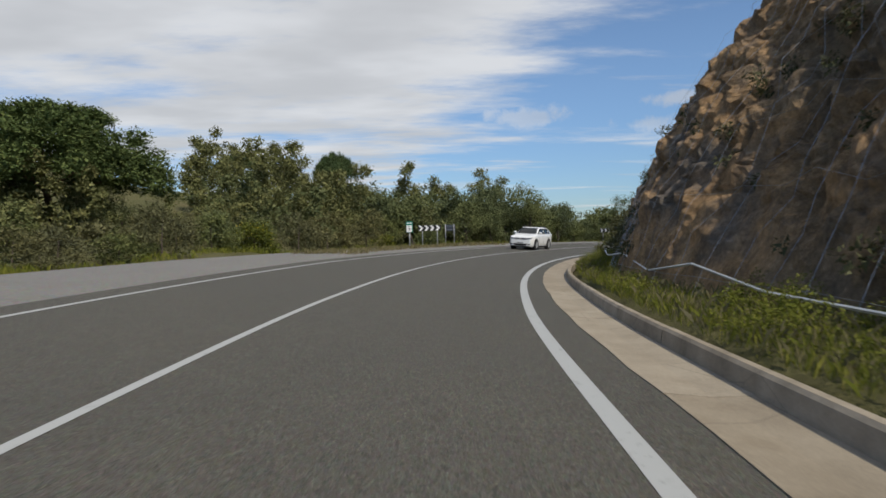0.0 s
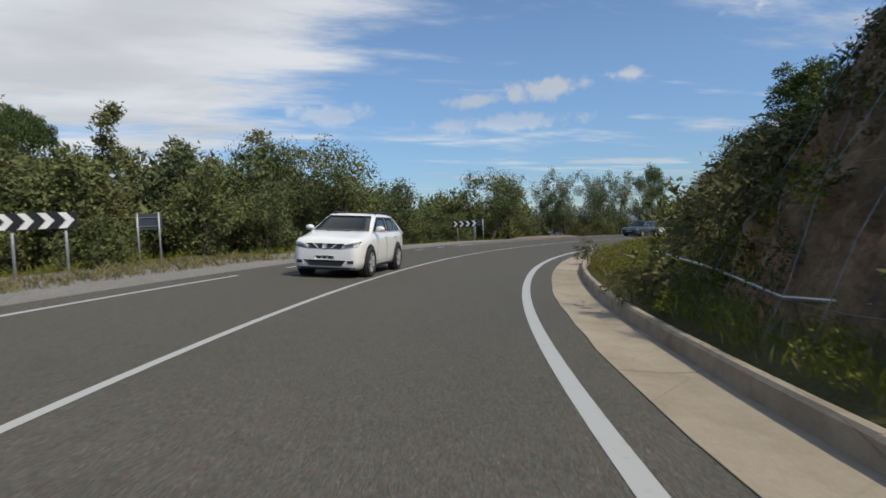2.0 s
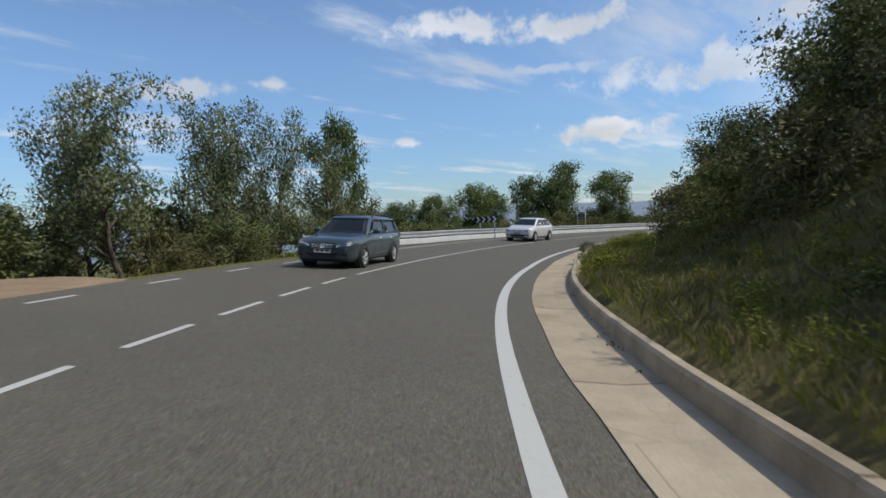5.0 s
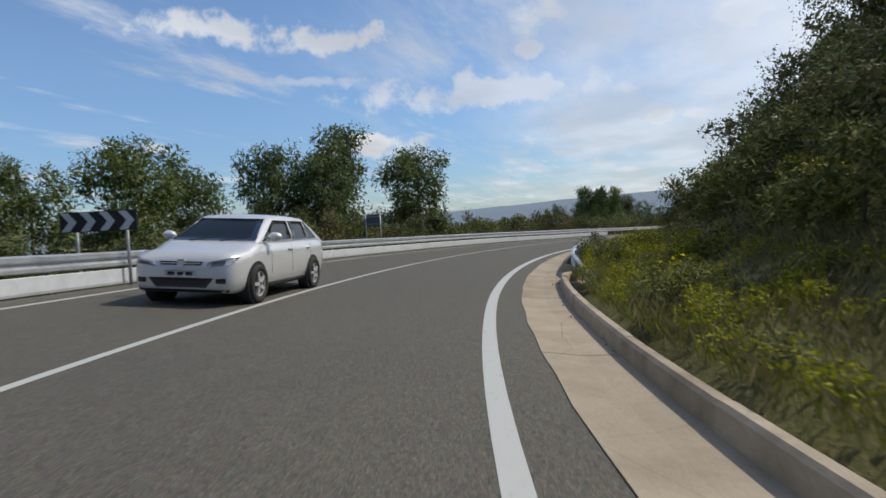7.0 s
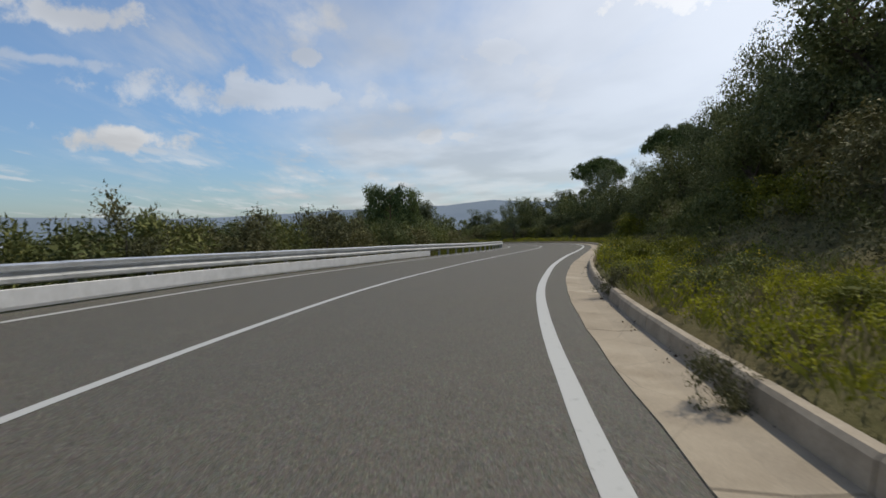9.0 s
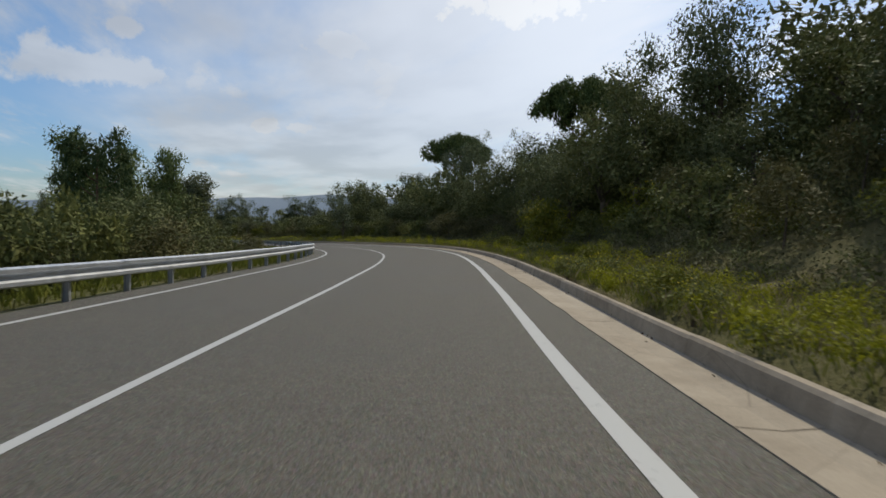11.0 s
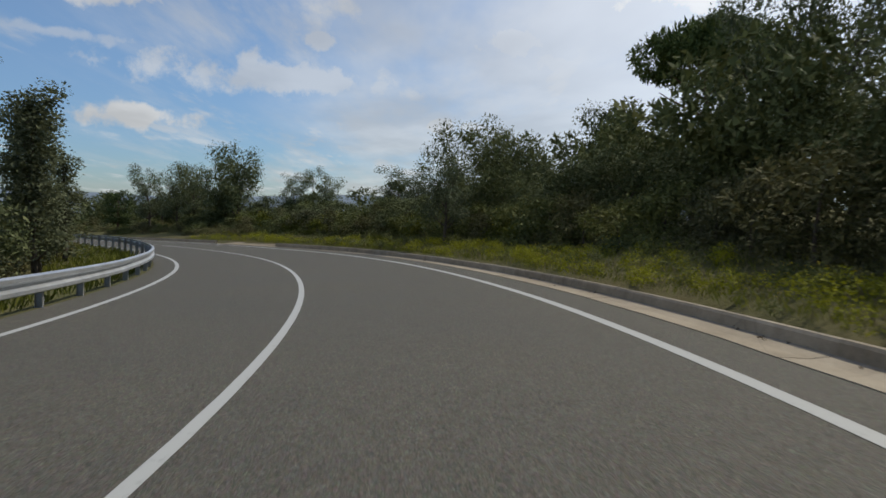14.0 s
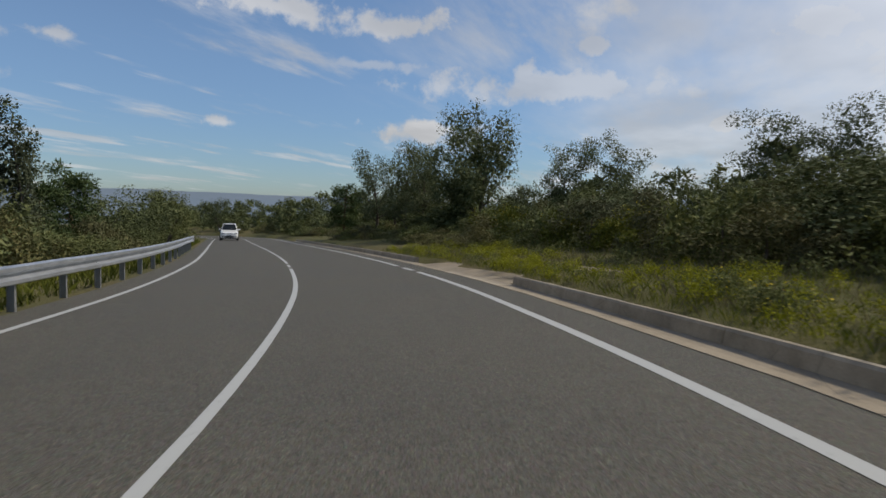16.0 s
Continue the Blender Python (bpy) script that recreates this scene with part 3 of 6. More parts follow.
def ground():
    def axis(a, b, step):
        inner = list(np.arange(a, b + step / 2, step))
        lo, hi, g = [], [], step
        p, q = a, b
        while p > -4200:
            g *= 1.22
            p, q = p - g, q + g
            lo.insert(0, p)
            hi.append(q)
        return np.array(lo + inner + hi)
    xs, ys = axis(-70, 292, 1.1), axis(-40, 170, 1.1)
    gx, gy = np.meshgrid(xs, ys, indexing="ij")
    x, y = gx.ravel(), gy.ravel()
    z = ground_z(x, y)
    s, off = nearest(x, y)
    paved = (off < at_s("k", s) + 0.75) & (off > np.minimum(at_s("l", s) - 0.75, np.where(s < 80, np.interp(s, *GRAVEL), 0)) - 0.75)
    z = np.where(paved & (s > SMIN + 2) & (s < SMAX - 2), z - 0.45, z)
    nx, ny = len(xs), len(ys)
    i = np.arange((nx - 1) * (ny - 1))
    i = i // (ny - 1) * ny + i % (ny - 1)
    f = np.stack([i, i + ny, i + ny + 1, i + 1], 1)
    me = bpy.data.meshes.new("ground")
    me.from_pydata(np.stack([x, y, z], 1), [], f.tolist())
    me.materials.append(M["ground"])
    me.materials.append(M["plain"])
    # beyond 420 m the sheet takes the field colours with painted haze
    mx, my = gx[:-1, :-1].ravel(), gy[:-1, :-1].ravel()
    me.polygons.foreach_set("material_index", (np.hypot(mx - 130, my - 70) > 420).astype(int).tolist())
    me.polygons.foreach_set("use_smooth", [True] * len(me.polygons))
    tagged(new("ground", me), "dry grassy hillside ground falling to a plain", "ground", kind="structure")


ground()


def pave():
    ss = np.arange(SMIN + 2, SMAX - 1, 1.0)
    cols = np.linspace(0, 1, 7)
    lo, hi = at_s("l", ss) - 0.75, at_s("g", ss) + 0.01
    vs = np.concatenate([road(ss, lo + (hi - lo) * c) for c in cols]).reshape(7, -1, 3)
    vs = vs.transpose(1, 0, 2).reshape(-1, 3)
    fs = [(i * 7 + j, i * 7 + 7 + j, i * 7 + 8 + j, i * 7 + 1 + j) for i in range(len(ss) - 1) for j in range(6)]
    tagged(lay("road", (vs, fs), M["asphalt"]), "grey asphalt two-lane country road with white lines", "road", kind="structure")
    # layby and gravel shoulder
    ss = np.arange(SMIN + 2, 84, 1.0)
    vs, n = [], 9
    for s in ss:
        a, b = at_s("l", s) - 0.7, np.interp(s, *GRAVEL) - 0.5
        for j in range(n):
            o = a + (b - a) * j / (n - 1)
            vs.append(road(s, o, -0.012 - 0.02 * j / (n - 1) - (0.25 if j == n - 1 else 0)))
    fs = [(i * n + j + 1, i * n + n + j + 1, i * n + n + j, i * n + j) for i in range(len(ss) - 1) for j in range(n - 1)]
    tagged(lay("gravel_layby", (vs, fs), M["gravel"]), "pale gravel layby beside the asphalt", "layby", kind="structure")
    # earth shoulder left of the asphalt further on
    vf = sweep(78, SMAX - 3, [(-0.70, -0.015), (-1.1, -0.03), (-1.9, -0.35)], 2, shift=lambda s: at_s("l", s))
    tagged(lay("shoulder", vf, M["ground"]), "narrow earthen road shoulder", "shoulder", kind="structure")


pave()


def line(s0, s1, table, width, name="edge_line", shift=0.0):
    f = (lambda s: at_s(table, s) + shift) if table else (lambda s: np.zeros(len(s)) + shift)
    vf = sweep(s0, s1, [(-width / 2, 0.005), (width / 2, 0.005)], 1.0, shift=f)
    vf = (vf[0], [q[::-1] for q in vf[1]])
    return tagged(lay(name, vf, M["white_line"]), "white painted road line", "road marking", kind="structure")


line(-60, 249.4, "r", 0.18)
line(250.2, 251.6, "r", 0.18, "edge_dash")
line(252.5, 340, "r", 0.18)
line(-60, 43.5, "l", 0.12)
line(63.2, 78.5, "l", 0.12)
line(97.5, 340, "l", 0.12)
for a in [*np.arange(46.2, 62, 2.95), *np.arange(80.6, 97, 2.95)]:
    line(a, a + 1.05, "l", 0.12, "edge_dash")
line(-60, 77.6, "", 0.11, "middle_line")
line(90.0, 251, "", 0.11, "middle_line")
line(251.8, 253.0, "", 0.11, "middle_dash")
line(253.8, 340, "", 0.11, "middle_line")
for a in np.arange(78.6, 89.5, 2.25):
    line(a, a + 1.45, "", 0.11, "middle_dash")


def gutter_and_kerb():
    gutter = thing("gutter", Matrix(), "sandy concrete gutter slabs along the road", "gutter", kind="structure")
    kerb = thing("kerb", Matrix(), "worn grey concrete kerb with a verge behind it", "kerb", kind="structure")
    a, rng, last = -40.0, random.Random(4), 0.0
    while a < 300:
        n = 5.0
        gone = 244.5 < a < 253
        ss = np.linspace(a + 0.012, a + n - 0.012, 6)
        g, k = at_s("g", ss), at_s("k", ss)
        wob = [last] + [rng.uniform(-0.025, 0.02) for _ in ss[1:]]
        last = wob[-1]
        rows = []
        for i, s in enumerate(ss):
            gg = g[i] + wob[i]
            for o, z in ((gg, 0.012), (gg + (k[i] - gg) * 0.55, -0.012), (k[i] + 0.02, 0.016), (k[i] + 0.02, -0.1), (gg, -0.1)):
                rows.append(road(s, o, z))
        fs = [(i * 5 + j, i * 5 + 5 + j, i * 5 + 5 + (j + 1) % 5, i * 5 + (j + 1) % 5) for i in range(5) for j in range(5)]
        part("slab", mesh_of("slab", rows, fs + [(0, 1, 2, 3, 4), (29, 28, 27, 26, 25)], M["gutter"]), gutter)
        if not gone:
            h = 0.225 - 0.035 * float(smooth(np.array(a), 175, 200)) * (1 - float(smooth(np.array(a), 222, 236)))
            prof = [(0.0, -0.08), (0.035, h - 0.035), (0.065, h), (0.165, h - 0.004), (0.185, h - 0.03), (0.19, -0.08)]
            for b in (a, a + 2.5):
                b0, b1, bend = b + 0.002, b + 2.498, lambda s: at_s("k", s)
                if b == 117.5:       # the kerb turns out to both sides of a drain
                    b1, bend = 119.5, lambda s: at_s("k", s) + 0.75 * ((s - 117.5) / 2.0) ** 3
                elif b == 120.0:
                    b0, bend = 120.5, lambda s: at_s("k", s) + 0.75 * ((122.5 - s) / 2.0) ** 3
                dz, do = rng.uniform(-0.006, 0.006), rng.uniform(-0.006, 0.006)
                vf = sweep(b0, b1, [(o + do, z + dz * (z > 0)) for o, z in prof], 0.83 if bend(119.0) < 5.3 else 0.25, True, bend)
                part("kerb_stone", mesh_of("kerb_stone", vf[0], vf[1], M["kerb"]), kerb)
        a += n
    vf = sweep(118.2, 121.8, [(0.0, 0.014), (0.5, -0.01), (1.1, -0.06), (1.5, -0.30), (1.5, -0.45), (0.0, -0.2)], 0.4, True, lambda s: at_s("k", s))
    part("drain_apron", mesh_of("drain_apron", vf[0], vf[1], M["gutter"]), gutter, "pale concrete drain apron")


# ---- rails ----
BEAM = [(0.0, 0.44), (0.075, 0.47), (0.075, 0.53), (0.0, 0.575), (0.0, 0.625), (0.075, 0.67), (0.075, 0.73), (0.0, 0.76), (-0.012, 0.755),
        (0.058, 0.725), (0.058, 0.675), (-0.014, 0.63), (-0.014, 0.57), (0.058, 0.525), (0.058, 0.475), (-0.012, 0.445)]


def guardrail(s0, s1, where, side, screen, label, drop=0.0, dip=lambda s: 0.0 * s):
    """A W-beam rail on posts. side: 1 if the beam faces right of the road's line."""
    g = thing("guardrail", Matrix(), label, "guardrail")
    a = s0
    while a < s1 - 0.5:
        b = min(a + 4.0, s1)
        lap = 0.0 if round((a - s0) / 4) % 2 == 0 else 0.004
        prof = [(side * (x + lap), z + lap - drop) for x, z in BEAM]
        if side < 0:
            prof = prof[::-1]
        vf = sweep(a - 0.05, b + 0.05, prof, 1.0, True, where)
        vs = np.array([tuple(q) for q in vf[0]])
        vs[:, 2] -= dip(nearest(vs[:, 0], vs[:, 1])[0])
        vf = (vs, vf[1])
        part("beam", mesh_of("beam", vf[0], vf[1], M["rail"]), g)
        if a < screen:
            prof = [(side * x, z) for x, z in ((0.03, 0.35), (0.045, 0.34), (0.045, 0.08), (0.03, 0.03), (0.02, 0.03), (0.033, 0.08), (0.033, 0.34))]
            if side < 0:
                prof = prof[::-1]
            vf = sweep(a - 0.04, b + 0.04, prof, 1.0, True, where)
            part("lower_screen", mesh_of("lower_screen", vf[0], vf[1], M["screen"]), g, "pale sheet-metal lower screen")
        for s in np.arange(a + 0.3, b, 2.0):
            o = float(where(np.array([s]))[0]) - side * 0.075
            p = road(s, o)
            bm = bmesh.new()
            for dx, w, t in ((-0.055, 0.008, 0.06), (0.055, 0.008, 0.06), (0, 0.11, 0.008)):
                box_bm(bm, (w, t, 1.15), (dx, 0, 0.14 - drop))
            m = bm_mesh("post", bm, M["post"])
            ob = part("post", m, g, "zinc steel post")
            ob.matrix_basis = pose(p[0], p[1], p[2] - float(dip(s)), 0, 0, heading(s))
            sp = part("spacer", box_mesh("spacer", (0.07, 0.09, 0.18), M["post"], (side * 0.035, 0, 0.6 - drop), 0.008), ob)
        a = b
    # end plate
    for s in (s0, s1):
        vf = tube([road(s, float(where(np.array([s]))[0]) + side * 0.03, z - float(dip(s))) for z in (0.42 - drop, 0.52 - drop, 0.68 - drop, 0.78 - drop)], [0.055, 0.06, 0.06, 0.055], 8)
        part("end_cap", mesh_of("end_cap", vf[0], vf[1], M["rail"]), g)
    return g


guardrail(97, 269, lambda s: at_s("l", s) - np.interp(s, [97, 106, 160, 180, 300], [2.0, 0.75, 0.75, 0.8, 0.8]), 1, 162,
          "long galvanised steel guardrail along the road's outer edge", 0.0,
          lambda s: np.interp(s, [97, 135, 160, 177, 192, 207, 220, 234, 243, 270], [0.06, 0.03, 0.04, 0.13, 0.11, 0.18, 0.21, 0.11, 0.0, 0.0]))
guardrail(116, 134, lambda s: at_s("k", s) + np.interp(s, [116, 120, 131, 134], [0.9, 0.42, 0.42, 0.6]), -1, 0,
          "short galvanised steel guardrail standing behind the kerb", 0.10, lambda s: 0.48 * (1 - smooth(s, 115.5, 121)))

# ---- rock cutting ----


CLIFF, CRAG = [], []      # places on the rock where plants take hold


def cliff():
    ss = np.arange(-20, 60.01, 0.17)
    n = 118
    v = np.linspace(0, 1, n)
    vs = np.zeros((len(ss), n, 3))
    for i, s in enumerate(ss):
        k = float(at_s("k", s))
        end = float((1 - smooth(np.array(s), 35, 51)))
        hgt = (12.6 * (0.50 + 0.50 * end) - 1.2 * float(smooth(np.array(s), 30, 40))) * (1 - 0.75 * float(smooth(np.array(s), 50, 60)))
        foot = k + 1.55 + 0.35 * math.sin(s * 0.3) + 1.5 * (1 - end)
        for j, q in enumerate(v):
            o = foot + (8.6 + 2.6 * (1 - end)) * (0.72 * q + 0.28 * q ** 2.2)
            z = 0.12 + hgt * q ** 0.94
            p = Vector(road(s, o, 0.0)) + Vector((0, 0, z + 0.0))
            big = noise.fractal(p * 0.22, 1.0, 2.0, 4)
            blk = noise.voronoi(p * 0.55 + Vector((0, 0, p.z * 0.35)))[0]
            fine = noise.fractal(p * 1.3, 0.9, 2.0, 4)
            amp = min(1.0, q * 6) * (1 if q < 0.96 else 0.5)
            crag = noise.ridged_multi_fractal(p * 1.6, 0.7, 2.2, 5, 1.0, 2.0)
            ledge = abs((p.z * 0.55 + 0.10 * p.y + 0.8 * big) % 1.0 - 0.5)
            fold = noise.fractal(Vector((p.x * 0.35, p.y * 0.35, p.z * 0.07)), 1.0, 2.0, 3)
            push = amp * (0.48 * big + 0.42 * fold + 0.10 * (blk[1] - blk[0]) - 0.30 + 0.20 * fine + 0.16 * crag + 0.14 * ledge)
            r = road(s, o - push, 0.0)
            vs[i, j] = (r[0], r[1], p.z + amp * 0.25 * fine)
    a = np.arange((len(ss) - 1) * (n - 1))
    a = a // (n - 1) * n + a % (n - 1)
    f = np.stack([a, a + 1, a + n + 1, a + n], 1)
    ob = new("rock_face", mesh_of("rock_face", vs.reshape(-1, 3), f.tolist(), M["rock"]))
    tagged(ob, "steep rock cutting of ochre and grey weathered stone", "cliff", kind="structure")
    CLIFF.extend(vs[i, j] for i in range(len(ss)) for j in range(6, n, 3) if ss[i] > 36)
    CRAG.extend(vs[i, j] for i in range(len(ss)) for j in range(8, n, 5) if -5 < ss[i] < 40)
    # the cable that holds the netting's foot, and the strands of the net
    net = thing("rockfall_net", Matrix(), "grey wire rockfall net hung over the rock", "net")
    rng = random.Random(8)
    ks = np.arange(-18, 43, 3.2)
    pts = [road(s, float(at_s("k", s)) + 1.5 + rng.uniform(-0.15, 0.15), 0.75 + rng.uniform(-0.18, 0.18)) for s in ks]
    vf = tube(pts, [0.024] * len(pts), 6)
    part("foot_cable", mesh_of("foot_cable", vf[0], vf[1], M["rail"]), net, "thick pale steel cable")
    strands = []
    for i in range(0, len(ss) - 1, 6):
        col = vs[i, ::5]
        out = [Vector(c) for c in col]
        t = road(ss[i], 0.0)
        for q in range(len(out)):
            w = road(ss[i], -0.22)[:2] - t[:2]
            out[q] = out[q] + Vector((w[0], w[1], 0.03))
        strands.append(tube(out, [0.004] * len(out), 3))
    for j in range(4, n, 13):
        out = [Vector(vs[i, j]) + Vector((*(road(ss[i], -0.24)[:2] - road(ss[i], 0.0)[:2]), 0.02)) for i in range(0, len(ss), 7)]
        strands.append(tube(out, [0.0035] * len(out), 3))
    vf = join(*strands)
    tagged(part("mesh", mesh_of("net_mesh", vf[0], vf[1], M["post"]), net, "thin grey wires"), kind="stuff")


cliff()


def backdrop():
    """Low wooded ranges round the plain, with distance haze in their base colour."""
    n = 240
    vs, fs = [], []
    knots = ([0, 40, 52, 62, 70, 80, 90, 100, 110, 125, 150, 200, 300, 360], [.010, .010, .010, .006, .004, .010, .021, .027, .024, .019, .014, .016, .012, .010])
    for i in range(n + 1):
        az = 360 * i / n
        a = radians(az)
        h = np.interp(az, *knots) * 3600 * (1 + 0.10 * math.sin(az * 0.33) + 0.05 * math.sin(az * 0.9 + 1) + 0.03 * math.sin(az * 2.1))
        for r, z in ((2600, -75), (3300, h * 0.45 - 20), (3600, h), (4100, -80)):
            vs.append((90 + r * math.sin(a), 70 + r * math.cos(a), z))
    for i in range(n):
        for j in range(3):
            a = i * 4 + j
            fs.append((a, a + 1, a + 5, a + 4))
    tagged(lay("backdrop", (vs, fs), M["hill"], smooth=True), "far wooded hills beyond the plain, blue haze painted into their colour", "hills", kind="structure")


backdrop()


def far_town():
    """Pale roofs and sheds scattered over the plain."""
    rng = random.Random(17)
    bm = bmesh.new()
    for i in range(150):
        a, r = radians(rng.gauss(58, 9)), rng.uniform(1500, 2500)
        x, y = 178 + r * math.sin(a), 70 + r * math.cos(a)
        z = float(ground_z(x, y)[0])
        w, d, h = rng.uniform(6, 30), rng.uniform(8, 16), rng.uniform(3, 8)
        box_bm(bm, (w, d, h), (x, y, z + h / 2), 0, Matrix.Rotation(rng.uniform(0, 3), 4, "Z"))
    tagged(new("far_town", bm_mesh("far_town", bm, M["white"])), "scattered pale sheds and houses on the plain", "town", kind="stuff")


far_town()

# ---- plants ----


def leaf_cloud(name, mat, centers, radii, count, size, seed, ratio=0.5, flat=0.75, droop=0.0, shell=0.5, tri=False, core=0.0):
    """Many small leaves in soft clumps."""
    r = np.random.RandomState(seed)
    centers, radii = np.asarray(centers, float), np.asarray(radii, float)
    w = radii ** 2
    pick = r.choice(len(centers), count, p=w / w.sum())
    d = r.normal(size=(count, 3))
    d /= np.linalg.norm(d, axis=1)[:, None]
    rad = radii[pick] * (shell + (1.08 - shell) * r.random_sample(count) ** 0.6)
    pos = centers[pick] + d * rad[:, None] * (1, 1, flat)
    ax = d * 0.6 + r.normal(size=(count, 3)) * 0.7 + (0, 0, -droop)
    ax /= np.linalg.norm(ax, axis=1)[:, None]
    side = np.cross(ax, d * 0.5 + (0, 0, 0.7) + r.normal(size=(count, 3)) * 0.5)
    side /= np.linalg.norm(side, axis=1)[:, None] + 1e-6
    ln = size * (0.6 + 0.8 * r.random_sample(count))[:, None]
    inner = r.random_sample(count) < core      # larger, shaded leaves deep in the clump
    pos = np.where(inner[:, None], centers[pick] + (pos - centers[pick]) * 0.45, pos)
    ln = np.where(inner[:, None], ln * 1.9, ln)
    tip, mid = pos + ax * ln, pos + ax * ln * 0.48
    wd = side * ln * ratio * 0.5
    if tri:
        return quads_of(name, np.stack([pos - wd, pos + wd * 1.2, tip], 1), mat, True)
    return quads_of(name, np.stack([pos, mid - wd, tip, mid + wd], 1), mat)


def limbs(rng, height, base, spread, count, start, lean=0.15, bend=0.12, up=0.8, sides=6):
    """A trunk, its limbs, and the limbs' tips."""
    trunk, p = [], Vector((0, 0, -0.3))
    d = Vector((rng.uniform(-lean, lean), rng.uniform(-lean, lean), 1))
    k = 7
    for i in range(k + 1):
        trunk.append(p.copy())
        d = (d + Vector((rng.uniform(-bend, bend), rng.uniform(-bend, bend), 0))).normalized()
        p += d * (height + 0.3) / k
    stem = tube(trunk, [base * (1.25 if i == 0 else 1 - 0.62 * i / k) for i in range(k + 1)], sides)
    arms, tips = [], [trunk[-1]]
    for j in range(count):
        f = start + (1 - start) * (j + 0.5) / count
        i = min(int(f * k), k - 1)
        q = trunk[i].lerp(trunk[i + 1], f * k - i)
        a = 2.4 * j + rng.uniform(-0.4, 0.4)
        ln = spread * rng.uniform(0.7, 1.05) * (1 - 0.25 * f)
        e, pts = Vector((math.cos(a), math.sin(a), up * rng.uniform(0.5, 1.1))).normalized(), [q]
        for m in range(4):
            pts.append(pts[-1] + e * ln / 4)
            e = (e + Vector((rng.uniform(-0.3, 0.3), rng.uniform(-0.3, 0.3), rng.uniform(-0.1, 0.28)))).normalized()
        r0 = base * (0.5 - 0.2 * f)
        arms.append(tube(pts, [r0 * (1 - 0.2 * m) for m in range(5)], 5))
        tips += [pts[-1], pts[3]]
        for _ in range(2):
            g = (e + Vector((rng.uniform(-0.9, 0.9), rng.uniform(-0.9, 0.9), rng.uniform(-0.2, 0.5)))).normalized()
            tips.append(pts[rng.choice((2, 3))] + g * ln * 0.5)
    return (stem, arms), tips


KINDS = {}


def proto(kind, build):
    """Several shapes of one kind, to be copied to their places."""
    KINDS.setdefault(kind, []).append(build)


def make_tree(name, label, trunk, crown, barkmat, extra=()):
    stem, arms = trunk
    meshes = [("trunk", mesh_of("trunk", stem[0], stem[1], barkmat, True)), ("crown", crown), *extra]
    meshes += [("limb", mesh_of("limb", v, f, barkmat, True)) for v, f in arms]

    tall = float(np.percentile([v.co.z for v in crown.vertices], 99.3))

    def build(m, text="", group=""):
        t = thing(name, m, text or label, "tree" if "tree" in name or "pine" in name or "oak" in name else "shrub", group)
        for n, me in meshes:
            part(n, me, t)
        return t
    build.tall = tall
    return build


def stone_pine(seed):
    """A flat airy umbrella over open limbs, with a few lower tufts."""
    rng = random.Random(seed)
    tr, tips = limbs(rng, 5.6, 0.24, 3.5, 14, 0.52, 0.06, 0.06, 0.62)
    cs, rs = [], []
    for i in range(120):
        a, q = rng.uniform(0, 2 * math.pi), math.sqrt(rng.random())
        R = 4.1 * (0.84 + 0.16 * math.sin(3 * a + seed))
        top = 7.5 - 1.35 * q ** 2.2
        cs.append((R * q * math.cos(a), R * q * math.sin(a), top - rng.uniform(0, 0.55)))
        rs.append(rng.uniform(0.42, 0.70))
    for p in tips:
        if p.z < 6.0 and math.hypot(p.x, p.y) < 3.0 and rng.random() < 0.5:
            cs.append(tuple(p))
            rs.append(rng.uniform(0.3, 0.5))
    return make_tree("stone_pine", "umbrella-shaped stone pine with dense dark green crown", tr, leaf_cloud("crown", M["pine"], cs, rs, 24000, 0.17, seed, 0.38, 0.62, core=0.22), M["pinebark"])


def dome_pine(seed):
    """A broad old stone pine: a wide lobed dome on a forked trunk, open beneath."""
    rng = random.Random(seed)
    tr, tips = limbs(rng, 6.4, 0.34, 6.4, 12, 0.34, 0.05, 0.06, 0.62, 8)
    cs, rs = [], []
    for i in range(300):
        a, u = rng.uniform(0, 2 * math.pi), rng.random()
        lobe = 0.9 + 0.10 * math.sin(3 * a + seed) + 0.06 * math.sin(7 * a)
        R = 7.6 * math.sqrt(max(0.0, 1 - u ** 2.2)) * lobe * rng.random() ** 0.22
        low = 5.0 - 1.6 * (R / 7.6) ** 1.5
        cs.append((R * math.cos(a), R * math.sin(a), low + (11.4 - low) * u))
        rs.append(rng.uniform(0.75, 1.25))
    for p in tips:
        if p.z > 3.6:
            cs.append(tuple(p))
            rs.append(rng.uniform(0.5, 0.8))
    return make_tree("stone_pine", "large dome-shaped stone pine with dense dark green crown", tr, leaf_cloud("crown", M["pine"], cs, rs, 52000, 0.24, seed, 0.42, 0.72, core=0.34), M["pinebark"])


